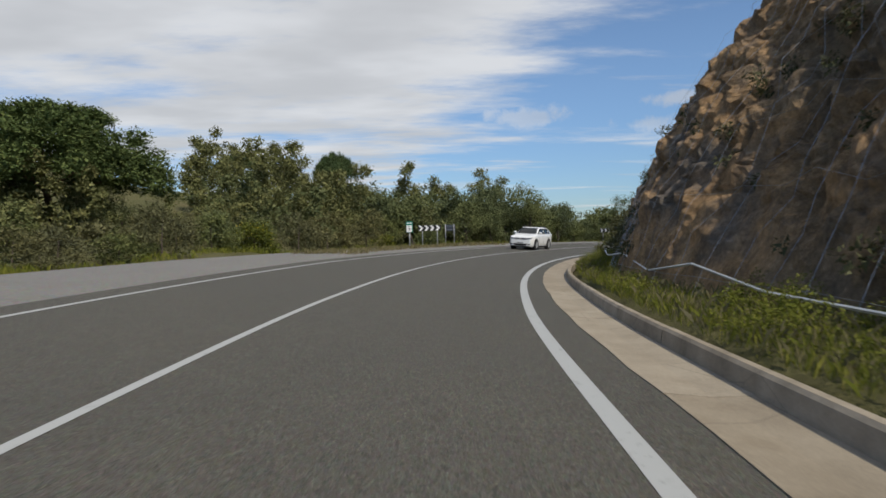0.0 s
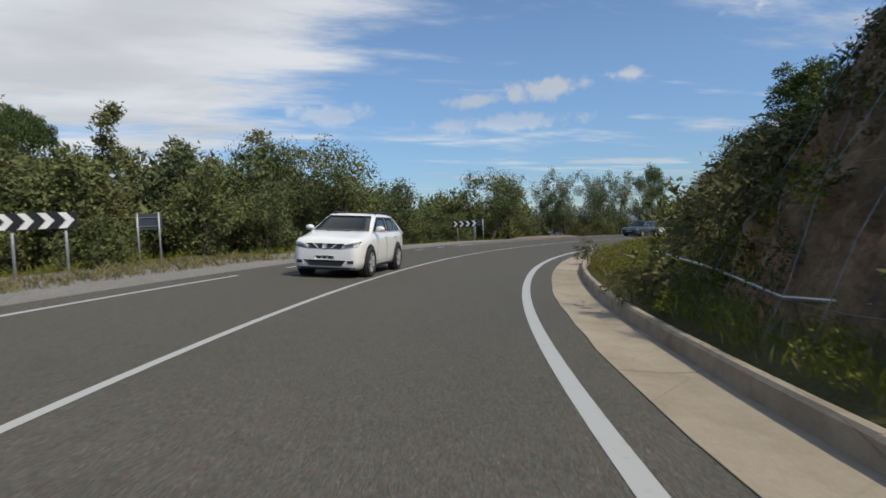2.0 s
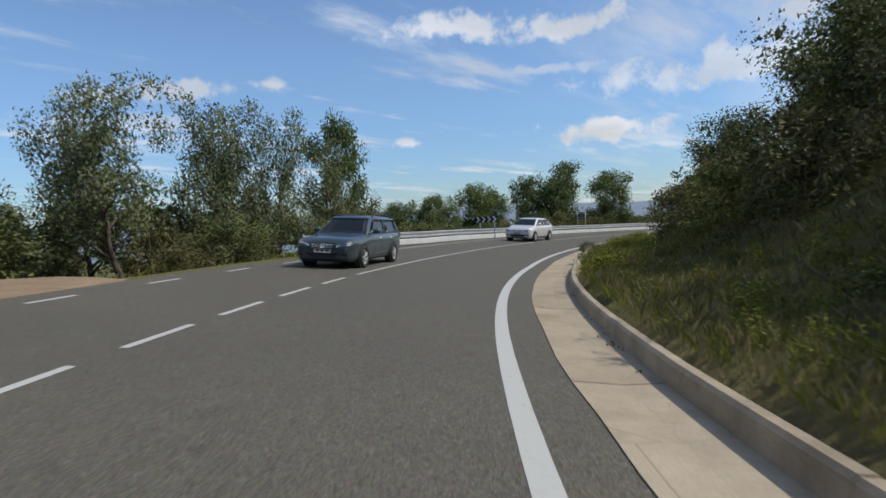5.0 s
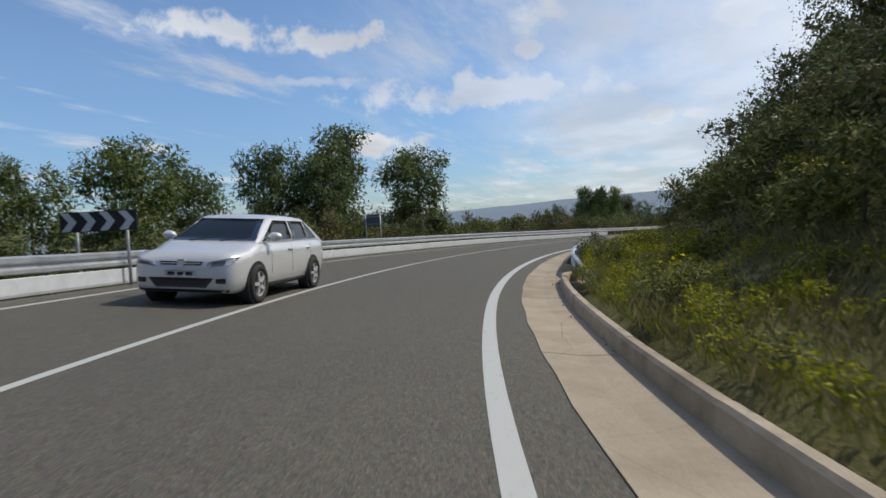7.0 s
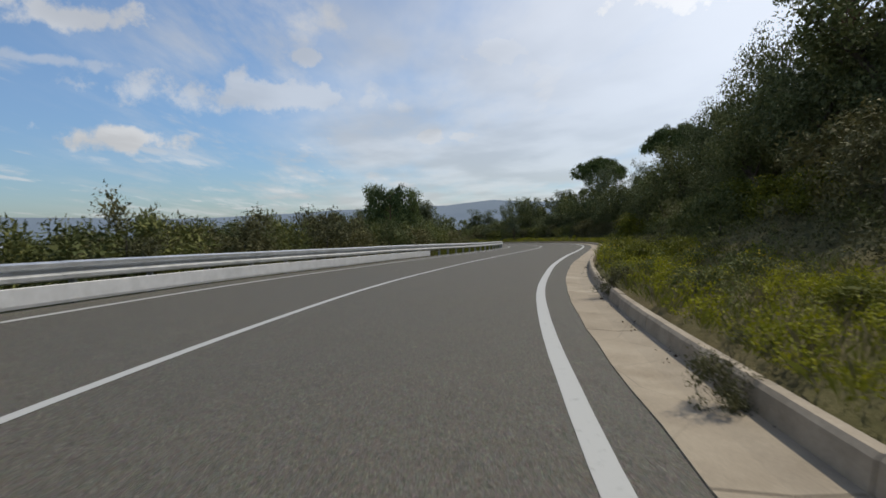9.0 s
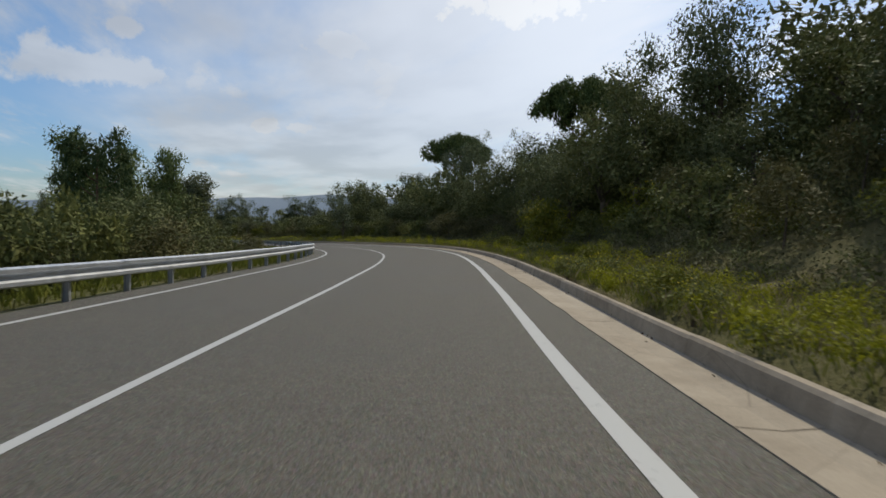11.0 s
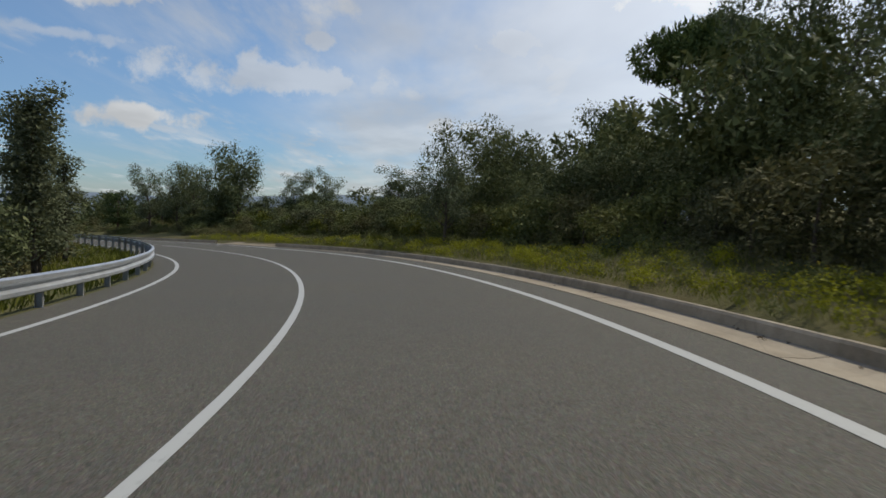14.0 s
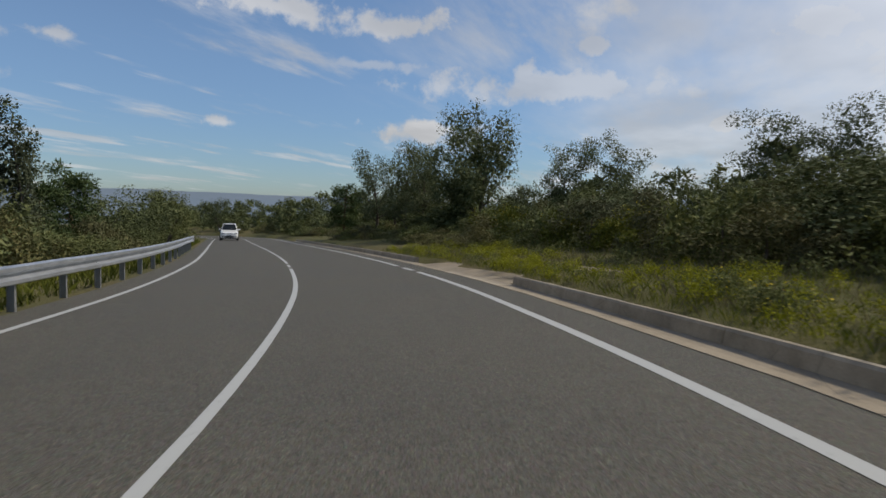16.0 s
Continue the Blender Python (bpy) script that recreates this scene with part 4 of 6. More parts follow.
def oak(seed, mat, name, label, h=5.6, wide=2.5, count=9500, loose=0.0, bush=0.0, leaf=0.10):
    rng = random.Random(seed)
    tr, tips = limbs(rng, h * 0.62, 0.17, wide * 0.85, 8 if not loose else 13, 0.3, 0.22, 0.16 + 0.2 * loose, 0.9)
    cs, rs = [], []
    for p in tips:
        cs.append((p.x, p.y, max(p.z, 0.9)))
        rs.append(rng.uniform(0.45, 0.85) * (1 - 0.25 * loose))
    for i in range(int(34 * (1 - 0.6 * loose))):
        a, u = rng.uniform(0, 2 * math.pi), rng.random()
        z = h * (0.30 - 0.22 * bush + (0.66 + 0.22 * bush) * u)
        R = wide * (0.55 + 0.5 * math.sin(math.pi * min(1, 0.18 + 0.8 * u))) * math.sqrt(rng.random()) * (1 + 0.18 * math.sin(2 * a + seed))
        cs.append((R * math.cos(a), R * math.sin(a), z))
        rs.append(rng.uniform(0.45, 0.95))
    return make_tree(name, label, tr, leaf_cloud("crown", mat, cs, rs, count, leaf, seed, 0.62, 0.8, tri=True, core=0.20 if not loose else 0.06), M["bark"])


def ash(seed, h=7.0, wide=2.9, count=5600, slim=False):
    rng = random.Random(seed)
    tr, tips = limbs(rng, h * 0.8, 0.13, wide * 0.8, 11, 0.22, 0.08, 0.08, 0.75)
    cs, rs = [], []
    for p in tips:
        cs.append(tuple(p))
        rs.append(rng.uniform(0.5, 0.8))
    for i in range(34 if not slim else 8):
        a, u = rng.uniform(0, 2 * math.pi), rng.random()
        R = wide * (0.95 - 0.55 * u ** 1.6) * math.sqrt(rng.random())
        cs.append((R * math.cos(a), R * math.sin(a), h * (0.2 + 0.74 * u)))
        rs.append(rng.uniform(0.5, 0.95))
    return make_tree("roadside_tree", "leafy bright green pinnate-leaved tree behind the guardrail", tr,
                     leaf_cloud("crown", M["ash"], cs, rs, int(count * 2.2), 0.185, seed, 0.36, 0.85, 0.5, core=0.16), M["bark"])


def poplar(seed):
    rng = random.Random(seed)
    tr, tips = limbs(rng, 7.6, 0.12, 1.5, 14, 0.12, 0.05, 0.04, 2.4)
    cs, rs = [], []
    for p in tips:
        cs.append(tuple(p))
        rs.append(rng.uniform(0.3, 0.55))
    for i in range(36):
        a, u = rng.uniform(0, 2 * math.pi), rng.random()
        R = 1.15 * (1 - 0.75 * u) * math.sqrt(rng.random()) + 0.1
        cs.append((R * math.cos(a), R * math.sin(a), 0.8 + 7.2 * u))
        rs.append(rng.uniform(0.3, 0.6))
    return make_tree("poplar_tree", "slender grey-green poplar with airy upright crown", tr, leaf_cloud("crown", M["poplar"], cs, rs, 6400, 0.13, seed, 0.7, 1.0, core=0.08), M["bark"])


def wild_pine(seed, h=7.5):
    rng = random.Random(seed)
    tr, tips = limbs(rng, h, 0.15, 2.0, 16, 0.25, 0.06, 0.05, 0.35)
    cs, rs = [tuple(p) for p in tips], [rng.uniform(0.38, 0.7) for _ in tips]
    for i in range(26):
        a, u = rng.uniform(0, 2 * math.pi), rng.random()
        R = 1.9 * (1.02 - u) * math.sqrt(rng.random()) + 0.12
        cs.append((R * math.cos(a), R * math.sin(a), h * (0.2 + 0.84 * u)))
        rs.append(rng.uniform(0.35, 0.6))
    return make_tree("pine_tree", "young pine with ragged conical olive-green crown", tr, leaf_cloud("crown", M["pine"], cs, rs, 7200, 0.24, seed, 0.32, 0.7, core=0.08), M["pinebark"])


def shrub(seed, mat, label, h=2.0, wide=1.4, count=1500, leaf=0.14, bloom=0, name="shrub"):
    rng = random.Random(seed)
    cs, rs = [], []
    st = tube([(0, 0, -0.2), (0.03, 0.02, h * 0.3), (-0.04, 0.05, h * 0.7)], [0.05, 0.035, 0.015], 5)
    for i in range(30):
        a, u = rng.uniform(0, 2 * math.pi), rng.random()
        R = wide * math.sqrt(rng.random()) * math.sqrt(max(0.05, 1 - (u * 0.92) ** 2)) * (1 + 0.2 * math.sin(3 * a + seed))
        cs.append((R * math.cos(a), R * math.sin(a), 0.18 + (h - 0.4) * u))
        rs.append(rng.uniform(0.28, 0.52) * min(1.0, h / 1.6 + 0.2))
    extra = []
    if bloom:
        extra.append(("blossom", leaf_cloud("blossom", M["bloom"], [c for c in cs if c[2] > h * 0.45], [r * 1.05 for c, r in zip(cs, rs) if c[2] > h * 0.45], bloom, 0.05, seed + 1, 0.8, 0.85, 0, 0.92)))
    meshes = [("stem", mesh_of("stem", st[0], st[1], M["bark"])), ("foliage", leaf_cloud("foliage", mat, cs, rs, int(count * 1.7), leaf * 0.78, seed, 0.5, 0.85, tri=True, core=0.18)), *extra]

    def build(m, text="", group=""):
        t = thing(name, m, text or label, "shrub", group)
        for n, me in meshes:
            part(n, me, t)
        return t
    build.tall = h + 0.1
    return build


proto("dome", dome_pine(15))
for i in range(2):
    proto("umbrella", stone_pine(11 + i))
    proto("ash", ash(31 + i))
    proto("slim_ash", ash(35 + i, 8.4, 2.4, 4600, True))
    proto("poplar", poplar(41 + i))
for i in range(3):
    proto("oak", oak(51 + i, M["oak"], "holm_oak", "dense dark green holm oak on the slope"))
    proto("bushy", oak(56 + i, M["oak"], "holm_oak", "bushy holm oak with foliage down to the ground", 4.4, 2.3, 9000, 0, 1.0))
    proto("far_bush", oak(86 + i, M["oak"], "holm_oak", "bushy holm oak with foliage down to the ground", 4.4, 2.3, 4600, 0, 1.0, 0.16))
    proto("rear", oak(66 + i, M["oak"], "holm_oak", "dense dark green holm oak on the slope", 5.6, 2.5, 4300, 0, 0.4, 0.19))
    proto("cork", oak(61 + i, M["cork"], "cork_oak", "gnarled cork oak with open grey-green crown", 6.6, 2.6, 8200, 0.7, 0.0, 0.12))
    proto("wild", wild_pine(71 + i, 6.5 + i))
    proto("shrub", shrub(81 + i, M["shrub"], "dense green roadside shrub", 2.1, 1.5))
    proto("heath", shrub(91 + i, M["heath"], "brownish green tree heath shrub", 2.4, 1.5, 1700, 0.12, 0, "heath_bush"))
proto("broom", shrub(101, M["broom"], "yellow-green broom bush with yellow blossom", 1.9, 1.3, 1600, 0.14, 220, "broom_bush"))
proto("broom", shrub(102, M["broom"], "yellow-green broom bush with yellow blossom", 1.5, 1.2, 1800, 0.12, 90, "broom_bush"))
proto("herb", shrub(111, M["broom"], "low leafy yellow-green herb clump on the verge", 0.75, 0.6, 900, 0.07, 0, "herb_clump"))
proto("herb", shrub(112, M["shrub"], "low leafy green herb clump on the verge", 0.7, 0.55, 900, 0.065, 30, "herb_clump"))

PLANT = random.Random(5)


def grow(kind, x, y, scale=1.0, top=None, sink=0.1, group="", text="", pick=None, turn=None):
    """Plant one; top is the height of its crown's top above sea level where that is known."""
    z = float(ground_z(x, y)[0]) - sink
    build = PLANT.choice(KINDS[kind]) if pick is None else KINDS[kind][pick]
    sz = (top - z) / build.tall if top is not None else scale * PLANT.uniform(0.85, 1.15)
    sx = scale * PLANT.uniform(0.94, 1.08) if top is not None else sz * PLANT.uniform(0.92, 1.15)
    spin = PLANT.uniform(0, 6.28) if turn is None else turn
    return build(Matrix.LocRotScale((x, y, z), Euler((0, 0, spin)), (sx, sx, max(0.3, sz))), text, group)


def grow_at(kind, s, off, scale=1.0, above=None, **kw):
    p = road(s, off)
    return grow(kind, float(p[0]), float(p[1]), scale, None if above is None else float(p[2]) + above, **kw)


def band(kinds, s0, s1, o0, o1, gap, scale, group, rows=1, above=None):
    """A ragged belt of plants along the road; gap is the mean spacing."""
    ks = list(kinds)
    for row in range(rows):
        s = s0 + PLANT.uniform(0, gap)
        while s < s1:
            f = (row + PLANT.random()) / rows
            young = 0.62 if o0 > 11 and 110 < s < 127 else 1.0      # lower growth behind the short rail
            grow_at(PLANT.choice(ks), s, o0 + (o1 - o0) * f, young * scale * PLANT.uniform(0.75, 1.2), None if above is None else PLANT.uniform(*above), group=group)
            s += gap * PLANT.uniform(0.65, 1.35)


FAR = {"oak": [], "pine": [], "heath": []}


def wood(kinds, s0, s1, o0, o1, gap, scale, rows, where=None):
    """Trees too far and too many to count, gathered into one growth a kind."""
    for row in range(rows):
        s = s0 + PLANT.uniform(0, gap)
        while s < s1:
            o = o0 + (o1 - o0) * (row + PLANT.random()) / rows
            p = road(s, o)
            z = float(ground_z(p[0], p[1])[0])
            if where is None or where(p[0], p[1]):
                FAR[PLANT.choice(kinds)].append((float(p[0]), float(p[1]), z, scale * PLANT.uniform(0.75, 1.25)))
            s += gap * PLANT.uniform(0.65, 1.35)


def far_woods():
    label = dict(oak="dark green oak wood on the far slope", pine="olive-green pine wood on the hillside", heath="brownish green scrub on the slope")
    shape = dict(oak=(5.2, 2.4, 15, 0.21, "oak"), pine=(7.0, 2.4, 24, 0.17, "pinewood"), heath=(2.4, 1.7, 8, 0.16, "heath"))
    for kind, spots in FAR.items():
        h, wide, clumps, leaf, mat = shape[kind]
        cs, rs = [], []
        for x, y, z, k in spots:
            for i in range(clumps):
                u, a = PLANT.random(), PLANT.uniform(0, 6.28)
                if kind == "pine":
                    R, zz = wide * (1.08 - u ** 1.6), h * (0.12 + 0.84 * u)
                else:
                    R, zz = wide * (0.45 + 0.55 * math.sin(math.pi * min(1, 0.25 + 0.7 * u))), h * (0.08 + 0.84 * u)
                R *= math.sqrt(PLANT.random())
                cs.append((x + k * R * math.cos(a), y + k * R * math.sin(a), z + k * zz))
                rs.append(k * PLANT.uniform(0.5, 0.95) * (0.75 if kind == "pine" else 1))
        n = len(spots) * dict(oak=760, pine=1500, heath=480)[kind]
        tagged(new(kind + "_wood", leaf_cloud(kind + "_wood", M[mat], cs, rs, n, leaf * 1.25, 77, 0.6, 0.8, tri=True, core=0.22)), label[kind], "woodland", kind="stuff")


def plants():
    # beyond the layby
    grow("dome", -30.0, 46.5, 1.05, 11.6)
    for x, y, k in ((-33.5, 45.0, 0.9), (-31.0, 43.6, 0.7), (-27.5, 45.2, 0.8), (-25.0, 46.5, 0.75), (-36.0, 44.0, 0.8), (-23.0, 48.5, 0.8), (-28.8, 49.0, 1.0), (-38.0, 46.5, 1.0)):
        grow("bushy", x, y, k, group="thicket under the stone pine")
    grow("umbrella", -31.0, 92, 0.9, 14.0)
    grow("umbrella", -18.0, 100, 0.9, 14.5)
    band(["shrub", "heath", "heath", "broom"], 24, 60, -12.8, -15.0, 2.4, 1.1, "shrubs beyond the layby")
    band(["shrub", "heath", "heath"], 0, 26, -13.5, -17.0, 1.9, 0.9, "shrubs beyond the layby", 2, (0.7, 1.7))
    band(["heath", "far_bush", "heath"], 28, 60, -14.8, -18.0, 3.0, 1.0, "shrubs beyond the layby")
    band(["far_bush", "heath", "far_bush"], 22, 62, -18.5, -24, 4.0, 0.8, "thicket beyond the layby")
    wood(["oak", "pine", "pine"], 26, 76, -24, -46, 3.0, 1.25, 5, lambda x, y: x > -0.42 * y)
    wood(["heath", "pine", "oak"], 0, 34, -22, -60, 2.6, 0.80, 8, lambda x, y: x < -0.38 * y)
    wood(["pine", "oak"], 0, 60, -60, -110, 3.2, 0.9, 7, lambda x, y: x < -0.38 * y)
    wood(["pine", "oak", "pine"], 0, 84, -46, -96, 3.1, 1.3, 8, lambda x, y: x > -0.40 * y)
    # left, before the guardrail
    PLANT.seed(11)
    grow("oak", 8.7, 63.0, 1.0, 6.0)
    grow("bushy", 4.2, 62.5, 1.0, 4.4)
    grow("oak", 5.0, 66.5, 0.95, 6.6)
    grow("bushy", 13.2, 69.5, 1.0, 4.2)
    grow("oak", 24.6, 79.0, 1.0, 5.5)
    grow("oak", 28.6, 84.0, 0.9, 5.8)
    band(["bushy", "bushy", "shrub"], 46, 88, -9.8, -12, 3.0, 0.85, "oaks along the road")
    band(["far_bush", "rear", "rear"], 46, 92, -12.5, -19, 4.2, 0.95, "oaks along the road", 2)
    wood(["oak"], 60, 108, -21, -60, 4.0, 1.2, 4)
    # cork oaks and slender trees at the start of the rail
    PLANT.seed(12)
    for x, y, top in ((38.4, 88.8, 5.7), (42.0, 90.2, 6.1), (39.2, 95.0, 6.9), (45.5, 92.6, 6.2), (49.6, 95.2, 6.4), (33.5, 91.5, 5.8), (52.6, 94.6, 5.0)):
        grow("cork", x, y, 0.85, top, group="cork oaks behind the guardrail")
    band(["far_bush", "bushy"], 84, 108, -11.5, -16, 2.2, 1.0, "bushes behind the guardrail", 1, (1.8, 3.2))
    grow("slim_ash", 58.5, 99.4, 1.1, 7.6)
    grow("bushy", 57.5, 97.0, 0.8, 2.4)
    band(["bushy", "heath", "shrub"], 93, 128, -6.8, -9, 2.2, 0.75, "bushes behind the guardrail", 1, (0.8, 1.7))
    band(["bushy", "heath"], 93, 124, -10, -14, 2.8, 0.9, "bushes behind the guardrail", 1, (1.4, 2.8))
    for x, y, top, w in ((64.5, 97.2, 1.6, 0.6), (67.6, 97.5, 1.9, 0.6), (70.6, 96.6, 2.7, 0.75), (74.4, 97.4, 2.0, 0.7), (61.5, 97.5, 1.3, 0.55)):
        grow("ash", x, y, w, top, group="young trees behind the guardrail")
    grow("ash", 82.0, 98.2, 0.7, 3.6)
    grow("ash", 85.8, 97.2, 1.1, 5.0, pick=0, turn=1.0)
    grow("ash", 83.4, 95.8, 0.85, 3.2)
    grow("ash", 91.4, 93.6, 1.05, 4.0, pick=1, turn=2.2)
    band(["heath", "shrub", "heath"], 126, 178, -6.2, -8.0, 1.7, 0.95, "bushes behind the guardrail", 1, (1.5, 2.5))
    band(["heath", "bushy", "heath"], 128, 186, -9, -13, 2.4, 1.0, "bushes behind the guardrail", 1, (1.5, 2.8))
    wood(["heath", "heath", "oak"], 112, 196, -14, -60, 3.6, 0.8, 7)
    # left of the second bend
    PLANT.seed(13)
    grow("wild", 150.7, 84.4, 1.0, 2.6)
    grow("ash", 154.6, 85.4, 0.95, 2.8)
    grow("ash", 158.2, 85.0, 0.9, 2.4)
    grow("ash", 163.9, 82.6, 0.95, 2.9)
    grow("poplar", 168.9, 79.6, 1.3, 1.4)
    grow("poplar", 172.0, 80.4, 1.1, 1.5)
    grow("poplar", 174.6, 79.4, 1.0, 0.9)
    grow("poplar", 178.6, 81.6, 1.0, 0.9)
    grow("poplar", 182.0, 82.4, 0.9, -0.9)
    grow("poplar", 180.6, 83.6, 1.0, 1.2)
    for s, o in ((176, -8.0), (182, -7.5), (188, -8.3), (194, -7.6), (200, -8.2), (206, -8.0), (214, -7.8), (221, -8.4)):
        grow_at("heath", s, o, PLANT.uniform(0.7, 1.0), group="bushes behind the guardrail")
    band(["shrub", "heath", "bushy"], 178, 262, -9, -13, 2.8, 0.9, "bushes behind the guardrail", 2)
    for x, y, top, w in ((190.8, 95.1, 0.1, 0.9), (192.6, 94.9, 0.0, 1.0), (191.4, 97.0, -0.3, 0.9), (193.6, 94.2, -1.3, 0.7), (189.4, 96.6, -1.2, 0.9)):
        grow("poplar", x, y, w, top, group="poplars below the road")
    grow("wild", 197.7, 97.2, 0.7, -2.7)
    grow("wild", 195.6, 96.6, 0.6, -3.2)
    grow("oak", 207.3, 104.1, 1.0, -3.5)
    grow("oak", 213.0, 107.5, 0.75, -3.4)
    grow("bushy", 218.0, 112.0, 1.1, -4.4)
    grow("oak", 262.0, 146.0, 1.0, -3.9)
    band(["bushy", "heath", "shrub"], 240, 312, -7.2, -11, 2.2, 0.9, "trees below the road", 1, (0.9, 2.2))
    wood(["oak", "heath"], 200, 300, -14, -60, 4.5, 0.8, 5)
    wood(["oak", "heath"], 286, 380, -7, -60, 4.2, 0.9, 6)
    wood(["oak"], 312, 392, 8, 60, 4.0, 1.0, 7)
    # slope right of the first bend
    PLANT.seed(14)
    grow("wild", 31.4, 52.8, 0.8, 8.4)
    grow("wild", 34.4, 54.4, 0.8, 9.2)
    grow("wild", 21.0, 29.0, 0.5, 14.0)
    for s, o, k in ((27, 8.6, 0.8), (33, 8.2, 0.7), (39, 8.0, 1.0), (41, 8.8, 0.8), (44, 9.0, 0.9), (21, 8.4, 0.7), (36, 7.9, 0.6), (47, 9.2, 0.8)):
        grow_at(PLANT.choice(["shrub", "heath", "herb"]), s, o - 0.6, k, sink=-0.1, group="scrub at the rock's foot")
    band(["herb", "heath", "herb"], 48, 68, 8.4, 12.5, 1.6, 0.5, "bushes on the bank", 2)
    band(["heath", "shrub", "heath"], 68, 114, 9.0, 10.4, 1.9, 0.85, "bushes on the bank")
    band(["bushy", "heath", "bushy"], 66, 118, 11.0, 14.5, 2.6, 0.69, "bushes on the bank")
    band(["far_bush", "rear"], 66, 122, 15.5, 21, 3.6, 0.60, "wood on the bank")
    wood(["oak"], 70, 130, 22, 46, 4.2, 0.9, 4)
    band(["heath", "shrub", "heath"], 56, 82, 10.0, 13.5, 1.8, 0.85, "bushes on the bank")
    band(["heath", "shrub", "broom"], 110, 144, 9.0, 12.0, 1.6, 0.85, "bushes on the bank")
    grow("umbrella", 107.8, 62.9, 0.85, 12.4)
    # slope right of the second stretch
    PLANT.seed(15)
    band(["broom", "shrub", "heath", "broom"], 112, 204, 9.2, 12, 2.2, 0.9, "bushes on the bank")
    band(["bushy", "heath", "bushy", "oak"], 116, 186, 12.2, 16, 2.8, 0.95, "wood on the bank")
    band(["bushy", "heath", "bushy"], 186, 214, 12.2, 16, 2.5, 0.8, "wood on the bank")
    band(["rear", "rear", "rear"], 116, 188, 17, 22, 3.4, 1.05, "wood on the bank")
    band(["rear", "far_bush"], 188, 216, 17, 22, 3.0, 0.72, "wood on the bank")
    wood(["oak", "oak", "pine"], 116, 186, 23, 50, 4.0, 1.1, 5)
    wood(["oak", "pine"], 186, 216, 23, 50, 3.6, 0.8, 5)
    grow("oak", 112.5, 63.5, 1.1, 8.6)
    grow("oak", 117.0, 62.0, 1.1, 7.6)
    grow("umbrella", 155.5, 47.3, 1.2, 10.3)
    grow("umbrella", 189.5, 46.6, 1.2, 9.5)
    for x, y, top in ((183.0, 54.0, 2.6), (187.0, 52.0, 3.2), (192.5, 52.5, 3.6), (179.5, 55.0, 1.8), (177.5, 52.5, 3.2), (195.5, 56.0, 2.4), (171.0, 54.5, 3.2)):
        grow("rear", x, y, 1.1, top, group="wood on the bank")
    grow("cork", 162.7, 50.6, 0.8, 6.4)
    grow("cork", 170.5, 50.7, 0.9, 6.9)
    grow("cork", 174.0, 52.5, 0.9, 6.0)
    for x, y, top in ((143.0, 57.0, 2.6), (146.5, 56.0, 2.6), (138.0, 57.5, 4.2), (134.0, 58.5, 5.2), (152.0, 52.5, 3.4), (148.5, 52.0, 4.2), (158.0, 52.0, 4.2), (160.8, 53.6, 3.3), (155.0, 51.0, 5.2), (163.5, 54.0, 2.8), (145.0, 51.5, 4.6), (141.0, 53.0, 6.2), (137.0, 54.0, 7.8), (132.0, 56.0, 8.6)):
        grow("oak", x, y, 1.15, top, group="wood on the bank")
    grow("oak", 188.4, 53.2, 1.0, 3.6)
    grow("oak", 193.2, 59.9, 0.9, 2.6)
    grow("broom", 138.0, 61.2, 1.2, -0.6)
    # right of the last bend
    PLANT.seed(16)
    band(["heath", "shrub", "broom"], 196, 232, 11.0, 12.5, 1.8, 0.95, "bushes beyond the verge")
    band(["bushy", "heath", "bushy"], 206, 231, 12.8, 17, 2.6, 0.8, "bushes beyond the verge", 2)
    band(["shrub", "heath", "broom", "shrub"], 229, 264, 11.6, 13.2, 1.5, 1.0, "bushes beyond the verge", 1, (2.0, 3.0))
    band(["bushy", "heath", "bushy"], 229, 266, 13.6, 16.5, 2.0, 1.0, "bushes beyond the verge", 1, (2.6, 3.8))
    band(["rear", "far_bush"], 226, 280, 17, 22, 3.2, 0.9, "oaks above the last bend", 1, (3.4, 5.2))
    band(["heath", "shrub", "heath"], 258, 312, 8.8, 11.5, 1.6, 0.9, "bushes beyond the verge", 1, (1.0, 2.0))
    band(["far_bush", "heath", "far_bush"], 262, 316, 12, 16.5, 2.2, 0.9, "bushes beyond the verge", 1, (1.8, 3.4))
    band(["rear", "rear", "far_bush"], 270, 345, 14, 24, 3.6, 0.9, "oaks above the last bend", 1, (3.0, 6.0))
    grow("oak", 188.0, 61.2, 1.15, 2.2)
    grow("cork", 182.6, 63.9, 0.6, 0.3)
    grow("oak", 220.4, 85.0, 1.3, 3.2, pick=0)
    grow("oak", 219.8, 85.8, 1.1, 1.6, pick=1)
    grow("oak", 226.5, 92.0, 1.0, 1.2)
    grow("oak", 193.0, 58.5, 1.0, 2.0)
    grow("oak", 197.0, 60.5, 0.9, -0.6)
    grow("oak", 200.5, 62.1, 0.9, -1.6)
    for x, y, top, w in ((217.5, 77.6, 0.5, 0.8), (218.2, 74.6, 0.8, 0.8), (209.5, 66.7, 0.8, 0.9), (206.0, 64.5, 0.6, 0.8), (229.2, 97.8, 1.0, 1.0), (226.0, 93.0, 1.2, 1.0), (223.0, 90.0, 0.6, 0.9), (204.0, 61.0, 1.4, 0.7), (199.5, 58.0, 1.6, 0.7)):
        grow("cork", x, y, w, top, group="oaks above the last bend")
    grow("wild", 230.7, 102.3, 0.9, -2.2)
    band(["bushy", "shrub", "heath"], 310, 352, 7, 12, 2.4, 0.9, "bushes above the last bend", 1, (1.5, 3.0))
